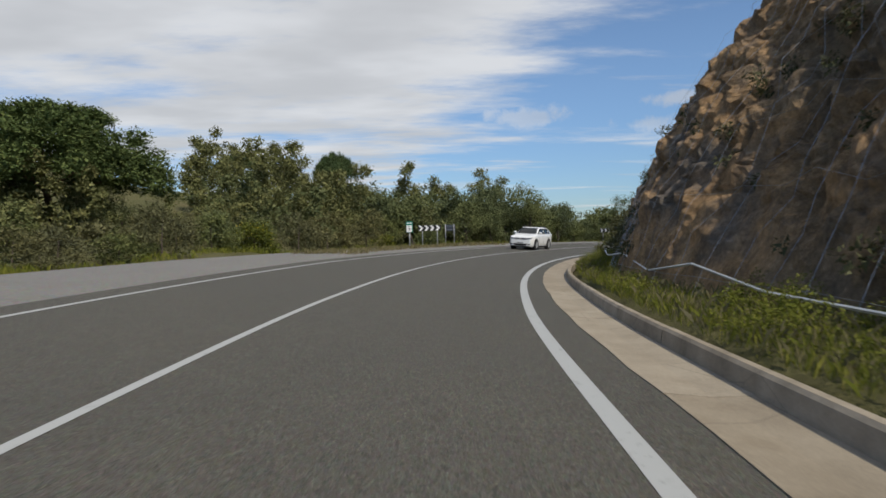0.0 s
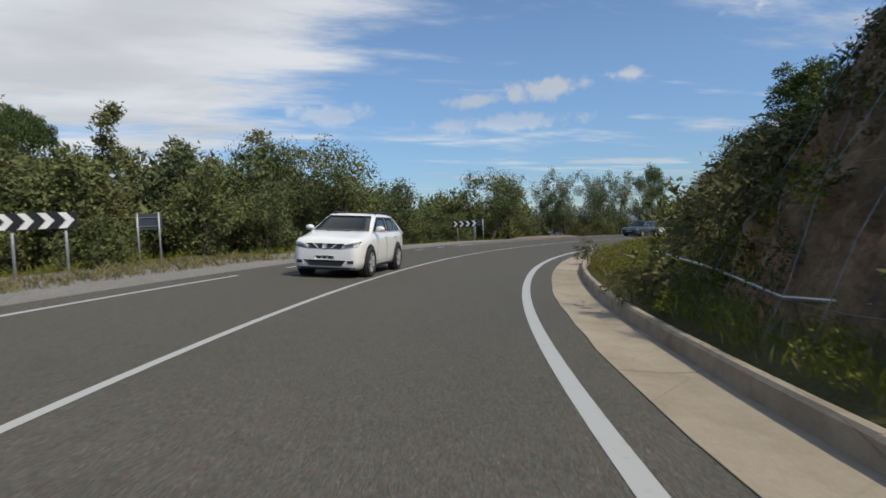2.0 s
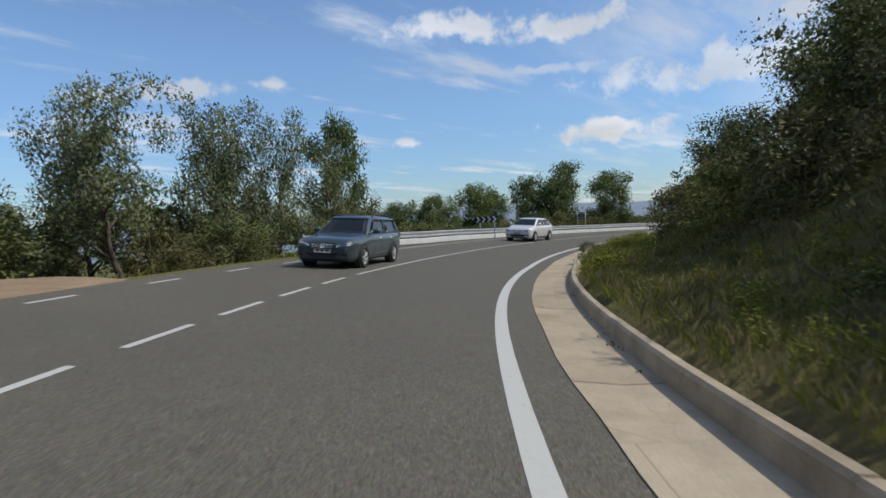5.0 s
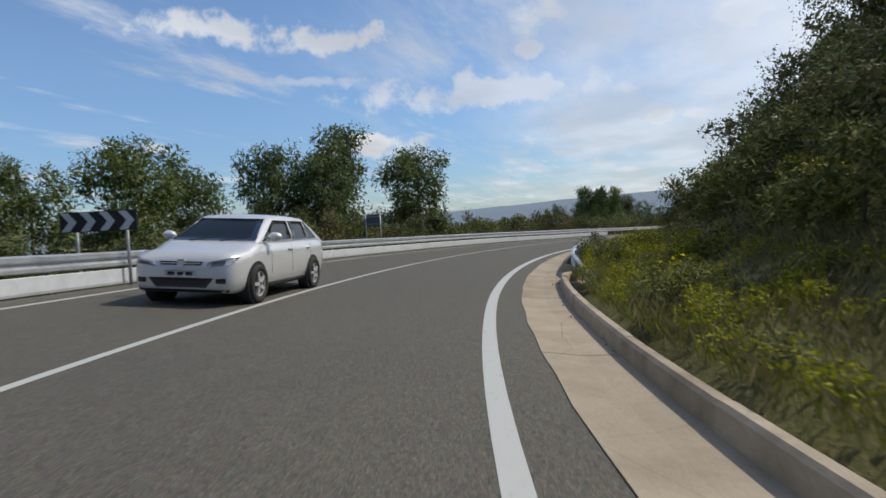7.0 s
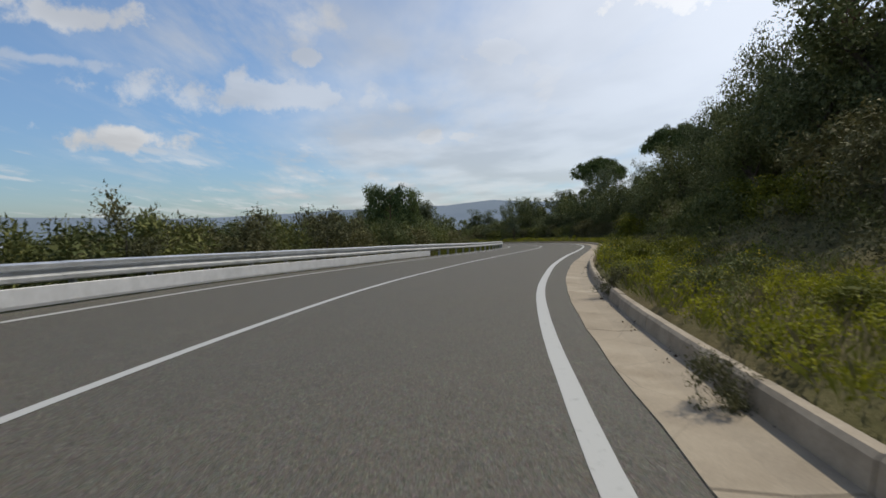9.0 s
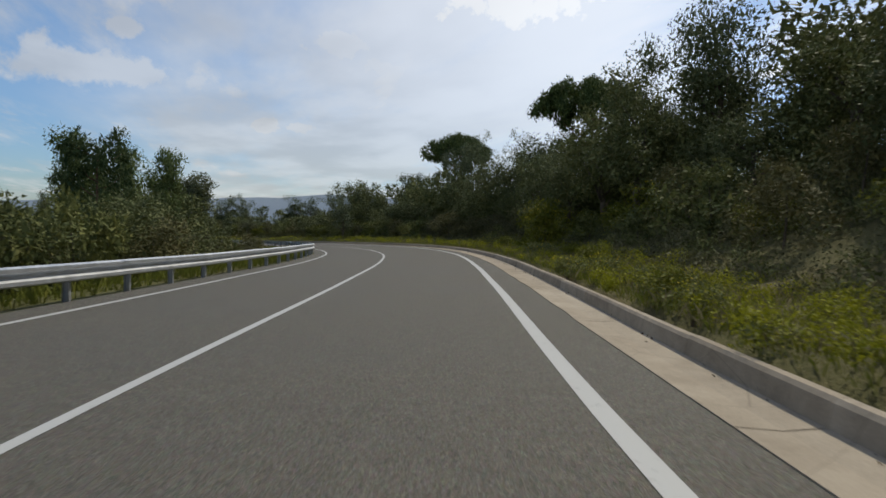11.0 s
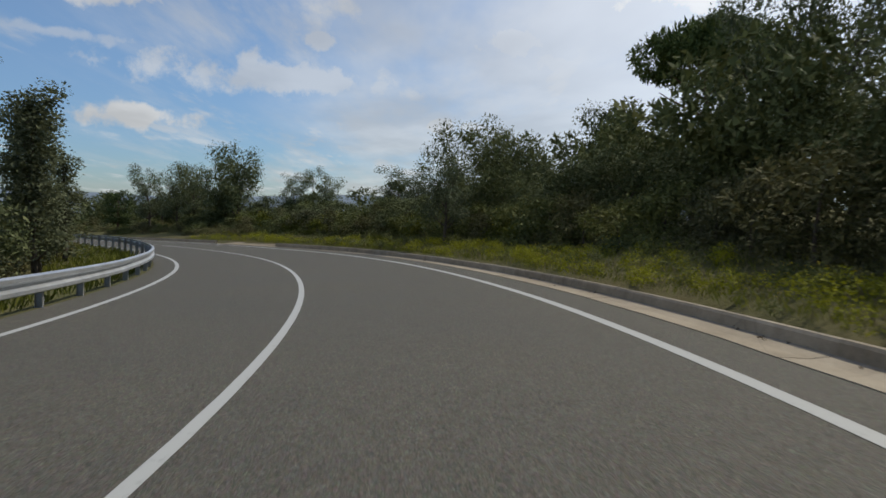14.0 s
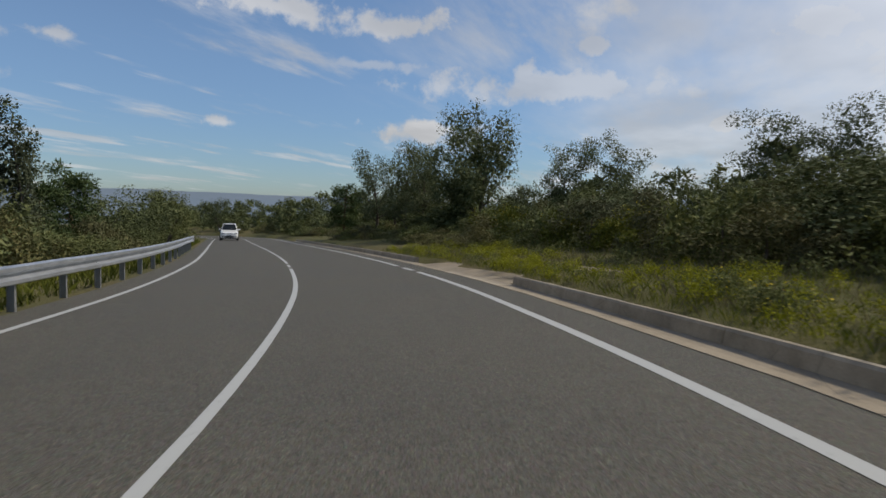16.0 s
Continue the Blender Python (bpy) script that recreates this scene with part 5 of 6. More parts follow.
    wood(["heath", "oak"], 226, 316, 20, 60, 4.0, 0.8, 7)
    # herbs on the verges
    PLANT.seed(17)
    for s in np.arange(48, 245, 1.6):
        if PLANT.random() < (0.4 if s < 120 else 0.8):
            o = float(at_s("k", s)) + PLANT.uniform(0.7, 3.0 if s < 190 else 5.0)
            grow_at("herb", s, o, PLANT.uniform(0.6, 1.15), group="herbs on the verge")
    for q, o, k in ((136.6, 4.95, 0.2), (144.0, 5.2, 0.2), (53.2, 5.6, 0.35), (39.0, 5.55, 0.3), (131.5, 5.5, 0.3), (97.0, 5.9, 0.3)):
        grow_at("heath", q, o, k)
    far_woods()


plants()


def blades(name, label, spots, mat, lo, hi, seed, width=0.009):
    """Tufts of thin bent blades."""
    r = np.random.RandomState(seed)
    p = np.asarray(spots)
    n = len(p)
    h = (lo + (hi - lo) * r.random_sample(n) ** 1.6)[:, None]
    a = r.random_sample(n) * 2 * np.pi
    side = np.stack([np.cos(a), np.sin(a), 0 * a], 1) * width * (0.6 + r.random_sample(n))[:, None]
    lean = r.normal(size=(n, 3)) * (0.3, 0.3, 0)
    up = np.array([0, 0, 1.0])
    quad = np.stack([p - side, p + side, p + side * 0.6 + (up * 0.6 + lean * 0.3) * h, p + (up + lean) * h], 1)
    tagged(new(name, quads_of(name, quad, mat)), label, "grass", kind="stuff")


def scatter(n, s0, s1, inner, outer, seed, bias=1.0, sub=7):
    r = np.random.RandomState(seed)
    m = n // sub
    s = s0 + (s1 - s0) * r.random_sample(m)
    f = r.random_sample(m) ** bias
    s = np.repeat(s, sub) + r.normal(size=m * sub) * 0.17
    f = np.repeat(f, sub)
    a, b = inner(s), outer(s)
    o = a + (b - a) * f + np.sign(b - a) * np.abs(r.normal(size=m * sub)) * 0.15
    p = road(s, o)
    p[:, 2] = ground_z(p[:, 0], p[:, 1]) - 0.02
    return p


kerb_in = lambda s: at_s("k", s) + 0.30
verge_out = lambda s: at_s("k", s) + np.interp(s, [0, 190, 215], [3.0, 4.2, 6.5])
blades("verge_grass", "green roadside grass behind the kerb", scatter(150000, -8, 262, kerb_in, verge_out, 1, 1.3, 4), M["grass"], 0.04, 0.22, 2, 0.0028)
blades("dry_verge_grass", "straw-coloured dry grass on the verge", scatter(60000, -10, 262, kerb_in, verge_out, 3, 1.0, 4), M["straw"], 0.05, 0.30, 4, 0.0022)


def verge_herbs(name, label, n, s0, s1, wide, mat, leaf, seed):
    """Low leafy weeds, too many to count."""
    r = np.random.RandomState(seed)
    p = scatter(n, s0, s1, kerb_in, lambda s: at_s("k", s) + wide, seed, 1.0, 5)
    rad = r.uniform(0.08, 0.2, len(p)) * np.repeat(r.uniform(0.6, 1.35, len(p) // 5), 5)
    p[:, 2] += rad * r.uniform(0.6, 1.6, len(p))
    tagged(new(name, leaf_cloud(name, mat, p, rad, len(p) * 42, leaf, seed, 0.55, 0.9, 0, 0.3, True)), label, "weeds", kind="stuff")


def bank_scrub(name, label, n, s0, s1, near, far, mat, seed):
    """Knee-high scrub that covers the bank between the larger bushes."""
    r = np.random.RandomState(seed)
    p = scatter(n, s0, s1, lambda s: at_s("k", s) + near, lambda s: at_s("k", s) + far, seed, 1.0, 4)
    p[:, :2] += r.normal(size=(len(p), 2)) * 0.3
    p[:, 2] = ground_z(p[:, 0], p[:, 1])
    rad = r.uniform(0.18, 0.42, len(p))
    p[:, 2] += rad * r.uniform(0.3, 1.5, len(p))
    tagged(new(name, leaf_cloud(name, mat, p, rad, len(p) * 64, 0.068, seed, 0.5, 0.9, 0, 0.4, True, 0.08)), label, "scrub", kind="stuff")


bank_scrub("heath_scrub", "brownish green heath scrub on the bank", 1500, 56, 236, 2.9, 8.5, M["heath"], 41)
bank_scrub("green_scrub", "low dark green scrub on the bank", 1700, 62, 300, 3.2, 9.0, M["shrub"], 43)
def rock_plants(name, label, spots, n, mat, lo, hi, seed):
    r = np.random.RandomState(seed)
    p = np.asarray(spots)[r.choice(len(spots), n, False)]
    p = np.repeat(p, 3, 0) + r.normal(size=(3 * n, 3)) * 0.12
    tagged(new(name, leaf_cloud(name, mat, p, r.uniform(lo, hi, 3 * n), n * 150, 0.075, seed, 0.5, 0.9, 0, 0.4, True, 0.08)), label, "scrub", kind="stuff")


rock_plants("slope_scrub", "olive scrub rooted on the rocky slope", CLIFF, 520, M["heath"], 0.14, 0.32, 51)
rock_plants("slope_broom", "yellow-green broom on the rocky slope", CLIFF, 330, M["broom"], 0.14, 0.36, 52)
rock_plants("crag_tufts", "small green tufts in clefts of the rock", CRAG, 200, M["heath"], 0.10, 0.26, 53)
bank_scrub("undergrowth", "dark undergrowth beneath the oaks on the bank", 1500, 112, 218, 5.5, 13.5, M["oak"], 45)
verge_herbs("yellow_green_weeds", "low yellow-green weeds along the kerb", 4300, 104, 262, 3.8, M["herb"], 0.045, 31)
verge_herbs("sparse_weeds", "low yellowish weeds on the dry verge", 1300, 56, 106, 3.6, M["grass"], 0.036, 35)
verge_herbs("kerb_weeds", "low green weeds under the rock", 2300, -4, 60, 3.4, M["grass"], 0.036, 37)
blades("dry_bank_grass", "fine straw-coloured grass on the dry bank", scatter(30000, 48, 112, kerb_in, lambda s: at_s("k", s) + 4.6, 39, 1.0), M["straw"], 0.06, 0.30, 40, 0.0022)
verge_herbs("green_weeds", "low green weeds on the verge", 1500, 104, 262, 5.0, M["shrub"], 0.042, 33)
blades("island_grass", "short dry grass on the traffic island", scatter(12000, 27, 50, lambda s: np.full(len(s), -5.0), lambda s: np.full(len(s), -8.4), 5), M["straw"], 0.08, 0.32, 6)
blades("layby_grass", "grass along the foot of the shrubs", scatter(12000, -20, 96, lambda s: np.interp(s, *GRAVEL) - 0.3 - 3.0 * (s > 76), lambda s: np.interp(s, *GRAVEL) - 2.8 - 3.0 * (s > 76), 7), M["grass"], 0.1, 0.4, 8)
blades("rail_grass", "green grass under and behind the guardrail", scatter(34000, 96, 290, lambda s: at_s("l", s) - 1.0, lambda s: at_s("l", s) - 4.5, 9, 1.2), M["grass"], 0.1, 0.36, 10)
_y = scatter(2600, 48, 240, kerb_in, lambda s: at_s("k", s) + 4.0, 21, 1.0, 3)
_y[:, 2] += np.random.RandomState(2).random_sample(len(_y)) * 0.4 + 0.12
tagged(new("yellow_flowers", leaf_cloud("yellow_flowers", M["bloom"], _y, np.full(len(_y), 0.05), 1500, 0.017, 3, 0.9, 1.0)), "scattered small yellow wildflowers", "flowers", kind="stuff")

# dead leaves swept against the kerb
_d = scatter(700, 60, 232, lambda s: at_s("k", s) - 0.30, lambda s: at_s("k", s) - 0.06, 61, 0.6, 5)
_d = np.array([q for q in _d])
_ds, _do = nearest(_d[:, 0], _d[:, 1])
_d[:, 2] = road(_ds, _do)[:, 2] + 0.03
tagged(new("leaf_litter", leaf_cloud("leaf_litter", M["litter"], _d, np.full(len(_d), 0.03), 650, 0.036, 62, 0.7, 0.3)), "dead brown leaves lying in the gutter", "leaves", kind="stuff")

# island under the signs
_vf = sweep(27, 51, [(-4.55, -0.03), (-4.9, 0.03), (-6.5, 0.07), (-8.2, 0.05), (-8.7, -0.04)], 1.0)
_vf[0][:, 2] -= np.repeat(0.14 * (1 - smooth(12 - np.abs(np.linspace(-12, 12, 25)), 0, 3)), 5)
tagged(lay("grass_island", (_vf[0], [q for q in _vf[1]]), M["gravel"], smooth=True), "low gravelly island with sparse grass between road and layby", "island", kind="structure")
_vf = sweep(80, 90, [(-4.3, -0.02), (-6.0, 0.02), (-8.5, 0.0), (-11, -0.5)], 1.0)
_vf[0][:, 2] -= np.repeat(0.45 * (1 - smooth(5 - np.abs(np.linspace(-5, 5, 11)), 0, 3)), 4)
tagged(lay("dirt_track", _vf, M["soil"], smooth=True), "tan earth track joining the road", "track", kind="structure")

_vf = sweep(245.2, 253.5, [(-0.05, 0.015), (0.25, 0.04), (1.6, 0.14), (3.4, 0.34)], 0.8, shift=lambda s: at_s("k", s))
tagged(lay("driveway", _vf, M["gutter"]), "pale concrete apron of a field entrance", "driveway", kind="structure")

# ---- signs ----


def text_mesh(name, body, size, mat):
    c = bpy.data.curves.new(name, "FONT")
    c.body, c.size, c.extrude, c.align_x, c.align_y = body, size, 0.001, "CENTER", "CENTER"
    ob = bpy.data.objects.new(name, c)
    scene.collection.objects.link(ob)
    me = bpy.data.meshes.new_from_object(ob.evaluated_get(bpy.context.evaluated_depsgraph_get()))
    bpy.data.objects.remove(ob)
    me.materials.clear()
    me.materials.append(mat)
    return me


def post_mesh(name, height, r=0.035):
    v, f = tube([(0, 0, -0.4), (0, 0, height * 0.5), (0, 0, height)], [r, r, r], 10)
    return mesh_of(name, v, f, M["post"], True)


def chevron_sign(x, y, yaw, width, top, panel, label, dark=False):
    """A row of four chevrons on two posts, facing -y before the turn yaw."""
    z = float(ground_z(x, y)[0])
    height = top - z
    t = thing("chevron_sign", pose(x, y, z, 0, 0, yaw), label, "road sign", "chevron signs on the bend")
    body = part("panel", box_mesh("panel", (width, 0.03, panel), M["black"], (0, 0, height - panel / 2), 0.004), t, "black sheet-metal panel")
    k = width / 4
    for i in range(4):
        x0, zc, w = -width / 2 + k * i + 0.02, height - panel / 2, k * 0.42
        h, tip = panel * 0.47, k * 0.40
        pts = [(x0, h), (x0 + w, h), (x0 + w + tip, 0), (x0 + w, -h), (x0, -h), (x0 + tip, 0)]
        vs = [(a, -0.019, zc + b) for a, b in pts] + [(a, -0.0155, zc + b) for a, b in pts]
        fs = [(0, 1, 2, 5), (5, 2, 3, 4)] + [(j, (j + 1) % 6, (j + 1) % 6 + 6, j + 6) for j in range(6)]
        part("chevron", mesh_of("chevron", vs, fs, M["plate"] if dark else M["white"]), body, "white chevron")
    for dx in (-width * 0.32, width * 0.34):
        p = part("post", post_mesh("post", height - 0.06), t, "zinc post")
        p.location = (dx, 0.06, 0)
    return t


def km_marker(x, y, yaw):
    z = float(ground_z(x, y)[0])
    t = thing("kilometre_marker", pose(x, y, z, 0, 0, yaw), "green and white kilometre marker on a zinc post", "road sign")
    part("post", post_mesh("post", 1.15, 0.045), t, "zinc post")
    b = part("box", box_mesh("box", (0.42, 0.16, 0.72), M["green"], (0, 0, 1.42), 0.012), t, "green casing")
    part("white_panel", box_mesh("white_panel", (0.35, 0.006, 0.45), M["white"], (-0.01, -0.084, 1.31), 0.002), b)
    for dx, w in ((-0.09, 0.12), (0.08, 0.14)):
        part("lettering_bar", box_mesh("lettering_bar", (w, 0.006, 0.07), M["white"], (dx, -0.084, 1.67)), b, "white lettering bar")
    for body, zz, size in (("km", 1.46, 0.13), ("3", 1.25, 0.30)):
        o = part("figure", text_mesh("figure", body, size, M["black"]), b, "black figure")
        o.matrix_basis = pose(-0.01, -0.089, zz, 90, 0, 0)


def back_sign(x, y, yaw, w, h, top, label):
    """A panel on two posts, seen from behind."""
    z = float(ground_z(x, y)[0])
    t = thing("road_sign", pose(x, y, z, 0, 0, yaw), label, "road sign")
    part("panel", box_mesh("panel", (w, 0.025, h), M["signback"], (0, 0.05, top - h / 2), 0.006), t, "grey-blue panel back")
    for dx in (-w * 0.42, w * 0.42):
        p = part("post", post_mesh("post", top + 0.04), t, "pale zinc post")
        p.location = (dx, 0, 0)
    for dz in (0.12, h - 0.12):
        part("bracket", box_mesh("bracket", (w * 0.9, 0.02, 0.03), M["post"], (0, 0.03, top - dz)), t)


km_marker(-2.25, 39.1, -3)
chevron_sign(-1.1, 45.8, 2, 1.72, 1.82, 0.42, "black and white chevron panel on two zinc posts")
back_sign(0.5, 51.9, -24, 0.95, 0.55, 1.75, "grey back of a road sign on two posts")
chevron_sign(19.7, 72.0, -38, 2.0, 1.20, 0.44, "black and white chevron panel on two zinc posts")
back_sign(21.6, 73.9, -42, 0.8, 0.5, 1.85, "grey back of a road sign on two posts")
chevron_sign(63.55, 90.5, -72, 1.6, 0.0, 0.42, "weathered chevron panel behind the guardrail", True)
back_sign(82.6, 92.6, -84, 0.95, 0.62, 2.05, "grey back of a road sign behind the guardrail")

# ---- cars ----


def loft(rows, close=True):
    """Faces between rings of equal length."""
    k = len(rows[0])
    vs = [v for r in rows for v in r]
    fs = []
    for i in range(len(rows) - 1):
        for j in range(k):
            fs.append((i * k + j, i * k + (j + 1) % k, (i + 1) * k + (j + 1) % k, (i + 1) * k + j))
    if close:
        fs.append(tuple(range(k - 1, -1, -1)))
        fs.append(tuple(range((len(rows) - 1) * k, len(rows) * k)))
    return vs, fs


def wheel(t, x, y, r, side, n_spoke=5):
    w = part("wheel", mesh_of("hub", *tube([(0, -0.02, 0), (0, 0.02, 0)], [r * 0.3, r * 0.3], 12), M["rim"]), t)
    w.location = (x, y, r)
    prof = [(r * 0.66, -0.10), (r * 0.93, -0.105), (r, -0.07), (r, 0.07), (r * 0.93, 0.105), (r * 0.66, 0.10)]
    rows = [[(q * math.cos(a), yy, q * math.sin(a)) for q, yy in prof] for a in np.linspace(0, 2 * math.pi, 29)]
    part("tyre", mesh_of("tyre", *loft(rows, False), M["tyre"], True), w, "black tyre")
    prof = [(r * 0.67, -0.09), (r * 0.67, 0.09), (r * 0.60, 0.085), (r * 0.58, -0.08)]
    rim = loft([[(q * math.cos(a), yy, q * math.sin(a)) for q, yy in prof] for a in np.linspace(0, 2 * math.pi, 29)], False)
    sp = []
    for i in range(n_spoke):
        a = 2 * math.pi * i / n_spoke
        d = Vector((math.cos(a), 0, math.sin(a)))
        sp.append(tube([d * r * 0.1 + Vector((0, side * 0.07, 0)), d * r * 0.62 + Vector((0, side * 0.075, 0))], [r * 0.13, r * 0.09], 4))
    part("rim", mesh_of("rim", *join(rim, *sp), M["rim"]), w, "alloy rim")
    v, f = tube([(0, side * -0.05, 0), (0, side * 0.03, 0)], [r * 0.62, r * 0.62], 20)
    part("brake", mesh_of("brake", v, f, M["trimblack"]), w)


def ring(x, hw, z0, zs, z1, crown):
    """Half a section across the body, mirrored: sill, flank, shoulder, top."""
    h = zs - z0
    q = [(0.86, z0), (0.955, z0 + 0.06), (0.992, z0 + h * 0.30), (1.0, z0 + h * 0.58), (0.985, z0 + h * 0.86), (0.955, zs), (0.90, z1 - 0.008), (0.72, z1 + crown * 0.55), (0.38, z1 + crown), (0.0, z1 + crown * 1.12)]
    return [(x, hw * a, b) for a, b in q] + [(x, -hw * a, b) for a, b in q[-2::-1]]


class Skin:
    """A lofted shell on which thin panels can be laid."""

    def __init__(self, rows):
        self.v, self.f = loft(rows)
        self.tree = BVHTree.FromPolygons([Vector(p) for p in self.v], self.f)

    def lay(self, name, corners, axis, sign, mat, t, label="", n=6, m=3, lift=0.007):
        """A panel over four corners, given in the plane across axis and thrown onto the shell from outside."""
        vs, fs = [], []
        far = Vector((0, 0, 0))
        far[axis] = 9 * sign
        way = Vector((0, 0, 0))
        way[axis] = -sign
        a, b, c, d = [Vector(q) for q in corners]
        for i in range(n + 1):
            for j in range(m + 1):
                u, w = i / n, j / m
                p = (a * (1 - u) + b * u) * (1 - w) + (d * (1 - u) + c * u) * w
                o = Vector((0, p[0], p[1])) if axis == 0 else Vector((p[0], 0, p[1]))
                hit, nor, _, _ = self.tree.ray_cast(o + far, way)
                if hit is None:
                    hit, nor, _, _ = self.tree.find_nearest(o + far * 0.2)
                if nor.dot(way) > 0:
                    nor = -nor
                vs.append(hit + nor * lift)
        k = m + 1
        for i in range(n):
            for j in range(m):
                q = (i * k + j, i * k + k + j, i * k + k + j + 1, i * k + j + 1)
                fs.append(q)
        nrm = (vs[fs[0][1]] - vs[fs[0][0]]).cross(vs[fs[0][3]] - vs[fs[0][0]])
        if nrm.dot(way) > 0:
            fs = [q[::-1] for q in fs]
        # a thin rim, so that the panel has depth
        edge = [i * k for i in range(n + 1)] + [n * k + j for j in range(1, m + 1)] + [i * k + m for i in range(n - 1, -1, -1)] + [j for j in range(m - 1, 0, -1)]
        base = len(vs)
        cen = sum((vs[i] for i in edge), Vector()) / len(edge)
        for i in edge:
            vs.append(vs[i] + way * (lift + 0.004) + (vs[i] - cen).normalized() * 0.003)
        for q in range(len(edge)):
            r = (q + 1) % len(edge)
            fs.append((edge[q], edge[r], base + r, base + q))
        return part(name, mesh_of(name, vs, fs, mat, True), t, label)


def car(name, m, label, paint, L, W, H, wb, r, nose, roof0, roof1, tail, hood, belt, rails=False, dark_roof=False, grille=0, clad=False):
    """A passenger car, nose towards +x, on the ground: a lofted body, a cabin on it, and panels laid on both."""
    t = thing(name, m, label, "car", "cars on the road")
    xf, hw = L / 2, W / 2
    fx, rx = wb / 2 + 0.06, -wb / 2 + 0.06
    hl = hood * 0.89
    st = []
    for f, wid, z0, zs, z1, crown in ((1.0, 0.70, 0.36, hl * 0.66, hl * 0.72, 0.0), (0.992, 0.80, 0.28, hl * 0.76, hl * 0.82, 0.01), (0.972, 0.875, 0.24, hl * 0.84, hl * 0.91, 0.02),
                                      (0.93, 0.935, 0.22, hl * 0.90, hl * 0.975, 0.03), (0.86, 0.975, 0.21, hl * 0.94, hl * 1.01, 0.035), (0.72, 0.995, 0.21, hl * 0.98, hl * 1.05, 0.04),
                                      (nose + 0.06, 1.0, 0.21, hood * 0.93, hood * 0.985, 0.045), (nose, 1.0, 0.21, belt * 0.95, belt * 1.0, 0.03), (0.15, 1.0, 0.21, belt * 0.955, belt, 0.0), (-0.3, 1.0, 0.21, belt * 0.965, belt * 1.01, 0.0),
                                      (-0.62, 1.0, 0.21, belt * 0.975, belt * 1.02, 0.0), (-0.86, 0.97, 0.24, belt * 0.97, belt * 1.02, 0.0), (-0.96, 0.92, 0.30, belt * 0.95, belt * 1.0, 0.0), (-1.0, 0.82, 0.38, belt * 0.82, belt * 0.9, 0.0)):
        st.append(ring(f * xf, hw * wid, z0, zs, z1, crown))
    skin = Skin(st)
    part("body", mesh_of("body", skin.v, skin.f, paint, True), t)
    X0, X1, X2, X3 = nose * xf, roof0 * xf, roof1 * xf, tail * xf
    z1, rows = belt - 0.03, []
    for x, q in ((X0, 0.0), (X0 * 0.78 + X1 * 0.22, 0.24), (X0 * 0.5 + X1 * 0.5, 0.54), (X0 * 0.2 + X1 * 0.8, 0.82), (X1, 0.955), (X1 * 0.7 + X2 * 0.3, 0.995), (X1 * 0.4 + X2 * 0.6, 0.99), (X2, 0.94), (X2 * 0.45 + X3 * 0.55, 0.55), (X3, 0.0)):
        z = z1 + (H - z1) * q
        w0, w1 = hw * 0.915, hw * (0.915 - 0.20 * q)
        half = [(w0, z1 - 0.05), (w0 * 0.6 + w1 * 0.4, z1 + (z - z1) * 0.42), (w1 * 1.0, z - 0.045 * min(1, q * 2)), (w1 * 0.93, z - 0.008), (w1 * 0.5, z + 0.018), (0, z + 0.024)]
        rows.append([(x, a, b) for a, b in half] + [(x, -a, b) for a, b in half[-2::-1]])
    cab = Skin(rows)
    part("cabin", mesh_of("cabin", cab.v, cab.f, paint, True), t)
    g = M["glass"]
    zb, zt = belt + 0.035, H - 0.10
    cab.lay("windscreen", [(-hw * 0.84, zb), (hw * 0.84, zb), (hw * 0.66, zt + 0.02), (-hw * 0.66, zt + 0.02)], 0, 1, g, t, "dark reflecting windscreen", 10, 6)
    if dark_roof:
        vs = [(x, y, H + 0.035 - abs(x - (X1 + X2) / 2) ** 2 * 0.03 - abs(y) ** 2 * 0.05) for x in np.linspace(X1 - 0.02, X2 * 0.9, 8) for y in np.linspace(-hw * 0.60, hw * 0.60, 5)]
        fs = [(i * 5 + j, i * 5 + j + 1, i * 5 + 6 + j, i * 5 + 5 + j) for i in range(7) for j in range(4)]
        part("roof_panel", mesh_of("roof_panel", vs, fs, M["glass"], True), t, "black glass roof panel")
    for sd in (1, -1):
        cuts = [X1 + (X0 - X1) * 0.70, X1 * 0.50 + X2 * 0.50 + 0.10, X2 + 0.10, X3 + (X2 - X3) * 0.45]
        top_a = X1 - 0.04
        segs = [(cuts[0], top_a, cuts[1] + 0.035, cuts[1] + 0.035), (cuts[1] - 0.035, cuts[1] - 0.035, cuts[2] + 0.03, cuts[2] - 0.02), (cuts[2] - 0.07, cuts[2] - 0.04, X2 + 0.02, cuts[3])]
        for a, b, c, d in segs:
            if a - d < 0.12:
                continue
            cab.lay("side_window", [(a, zb), (d, zb + 0.02), (c, zt), (b, zt)], 1, sd, g, t, "dark tinted glass", 5, 4)
        bm = bmesh.new()
        bmesh.ops.create_uvsphere(bm, u_segments=12, v_segments=8, radius=1.0)
        bmesh.ops.transform(bm, matrix=Matrix.Translation((X0 - 0.42, sd * (hw + 0.08), belt + 0.11)) @ Matrix.Diagonal((0.085, 0.125, 0.082, 1)), verts=bm.verts)
        box_bm(bm, (0.05, 0.10, 0.03), (X0 - 0.42, sd * (hw - 0.02), belt + 0.05), 0.008)
        part("mirror", bm_mesh("mirror", bm, paint, True), t)
        for x in (-0.02 * xf, -0.46 * xf):
            skin.lay("door_handle", [(x - 0.09, belt - 0.15), (x + 0.09, belt - 0.15), (x + 0.09, belt - 0.115), (x - 0.09, belt - 0.115)], 1, sd, M["rim"], t, "door handle", 3, 1, 0.02)
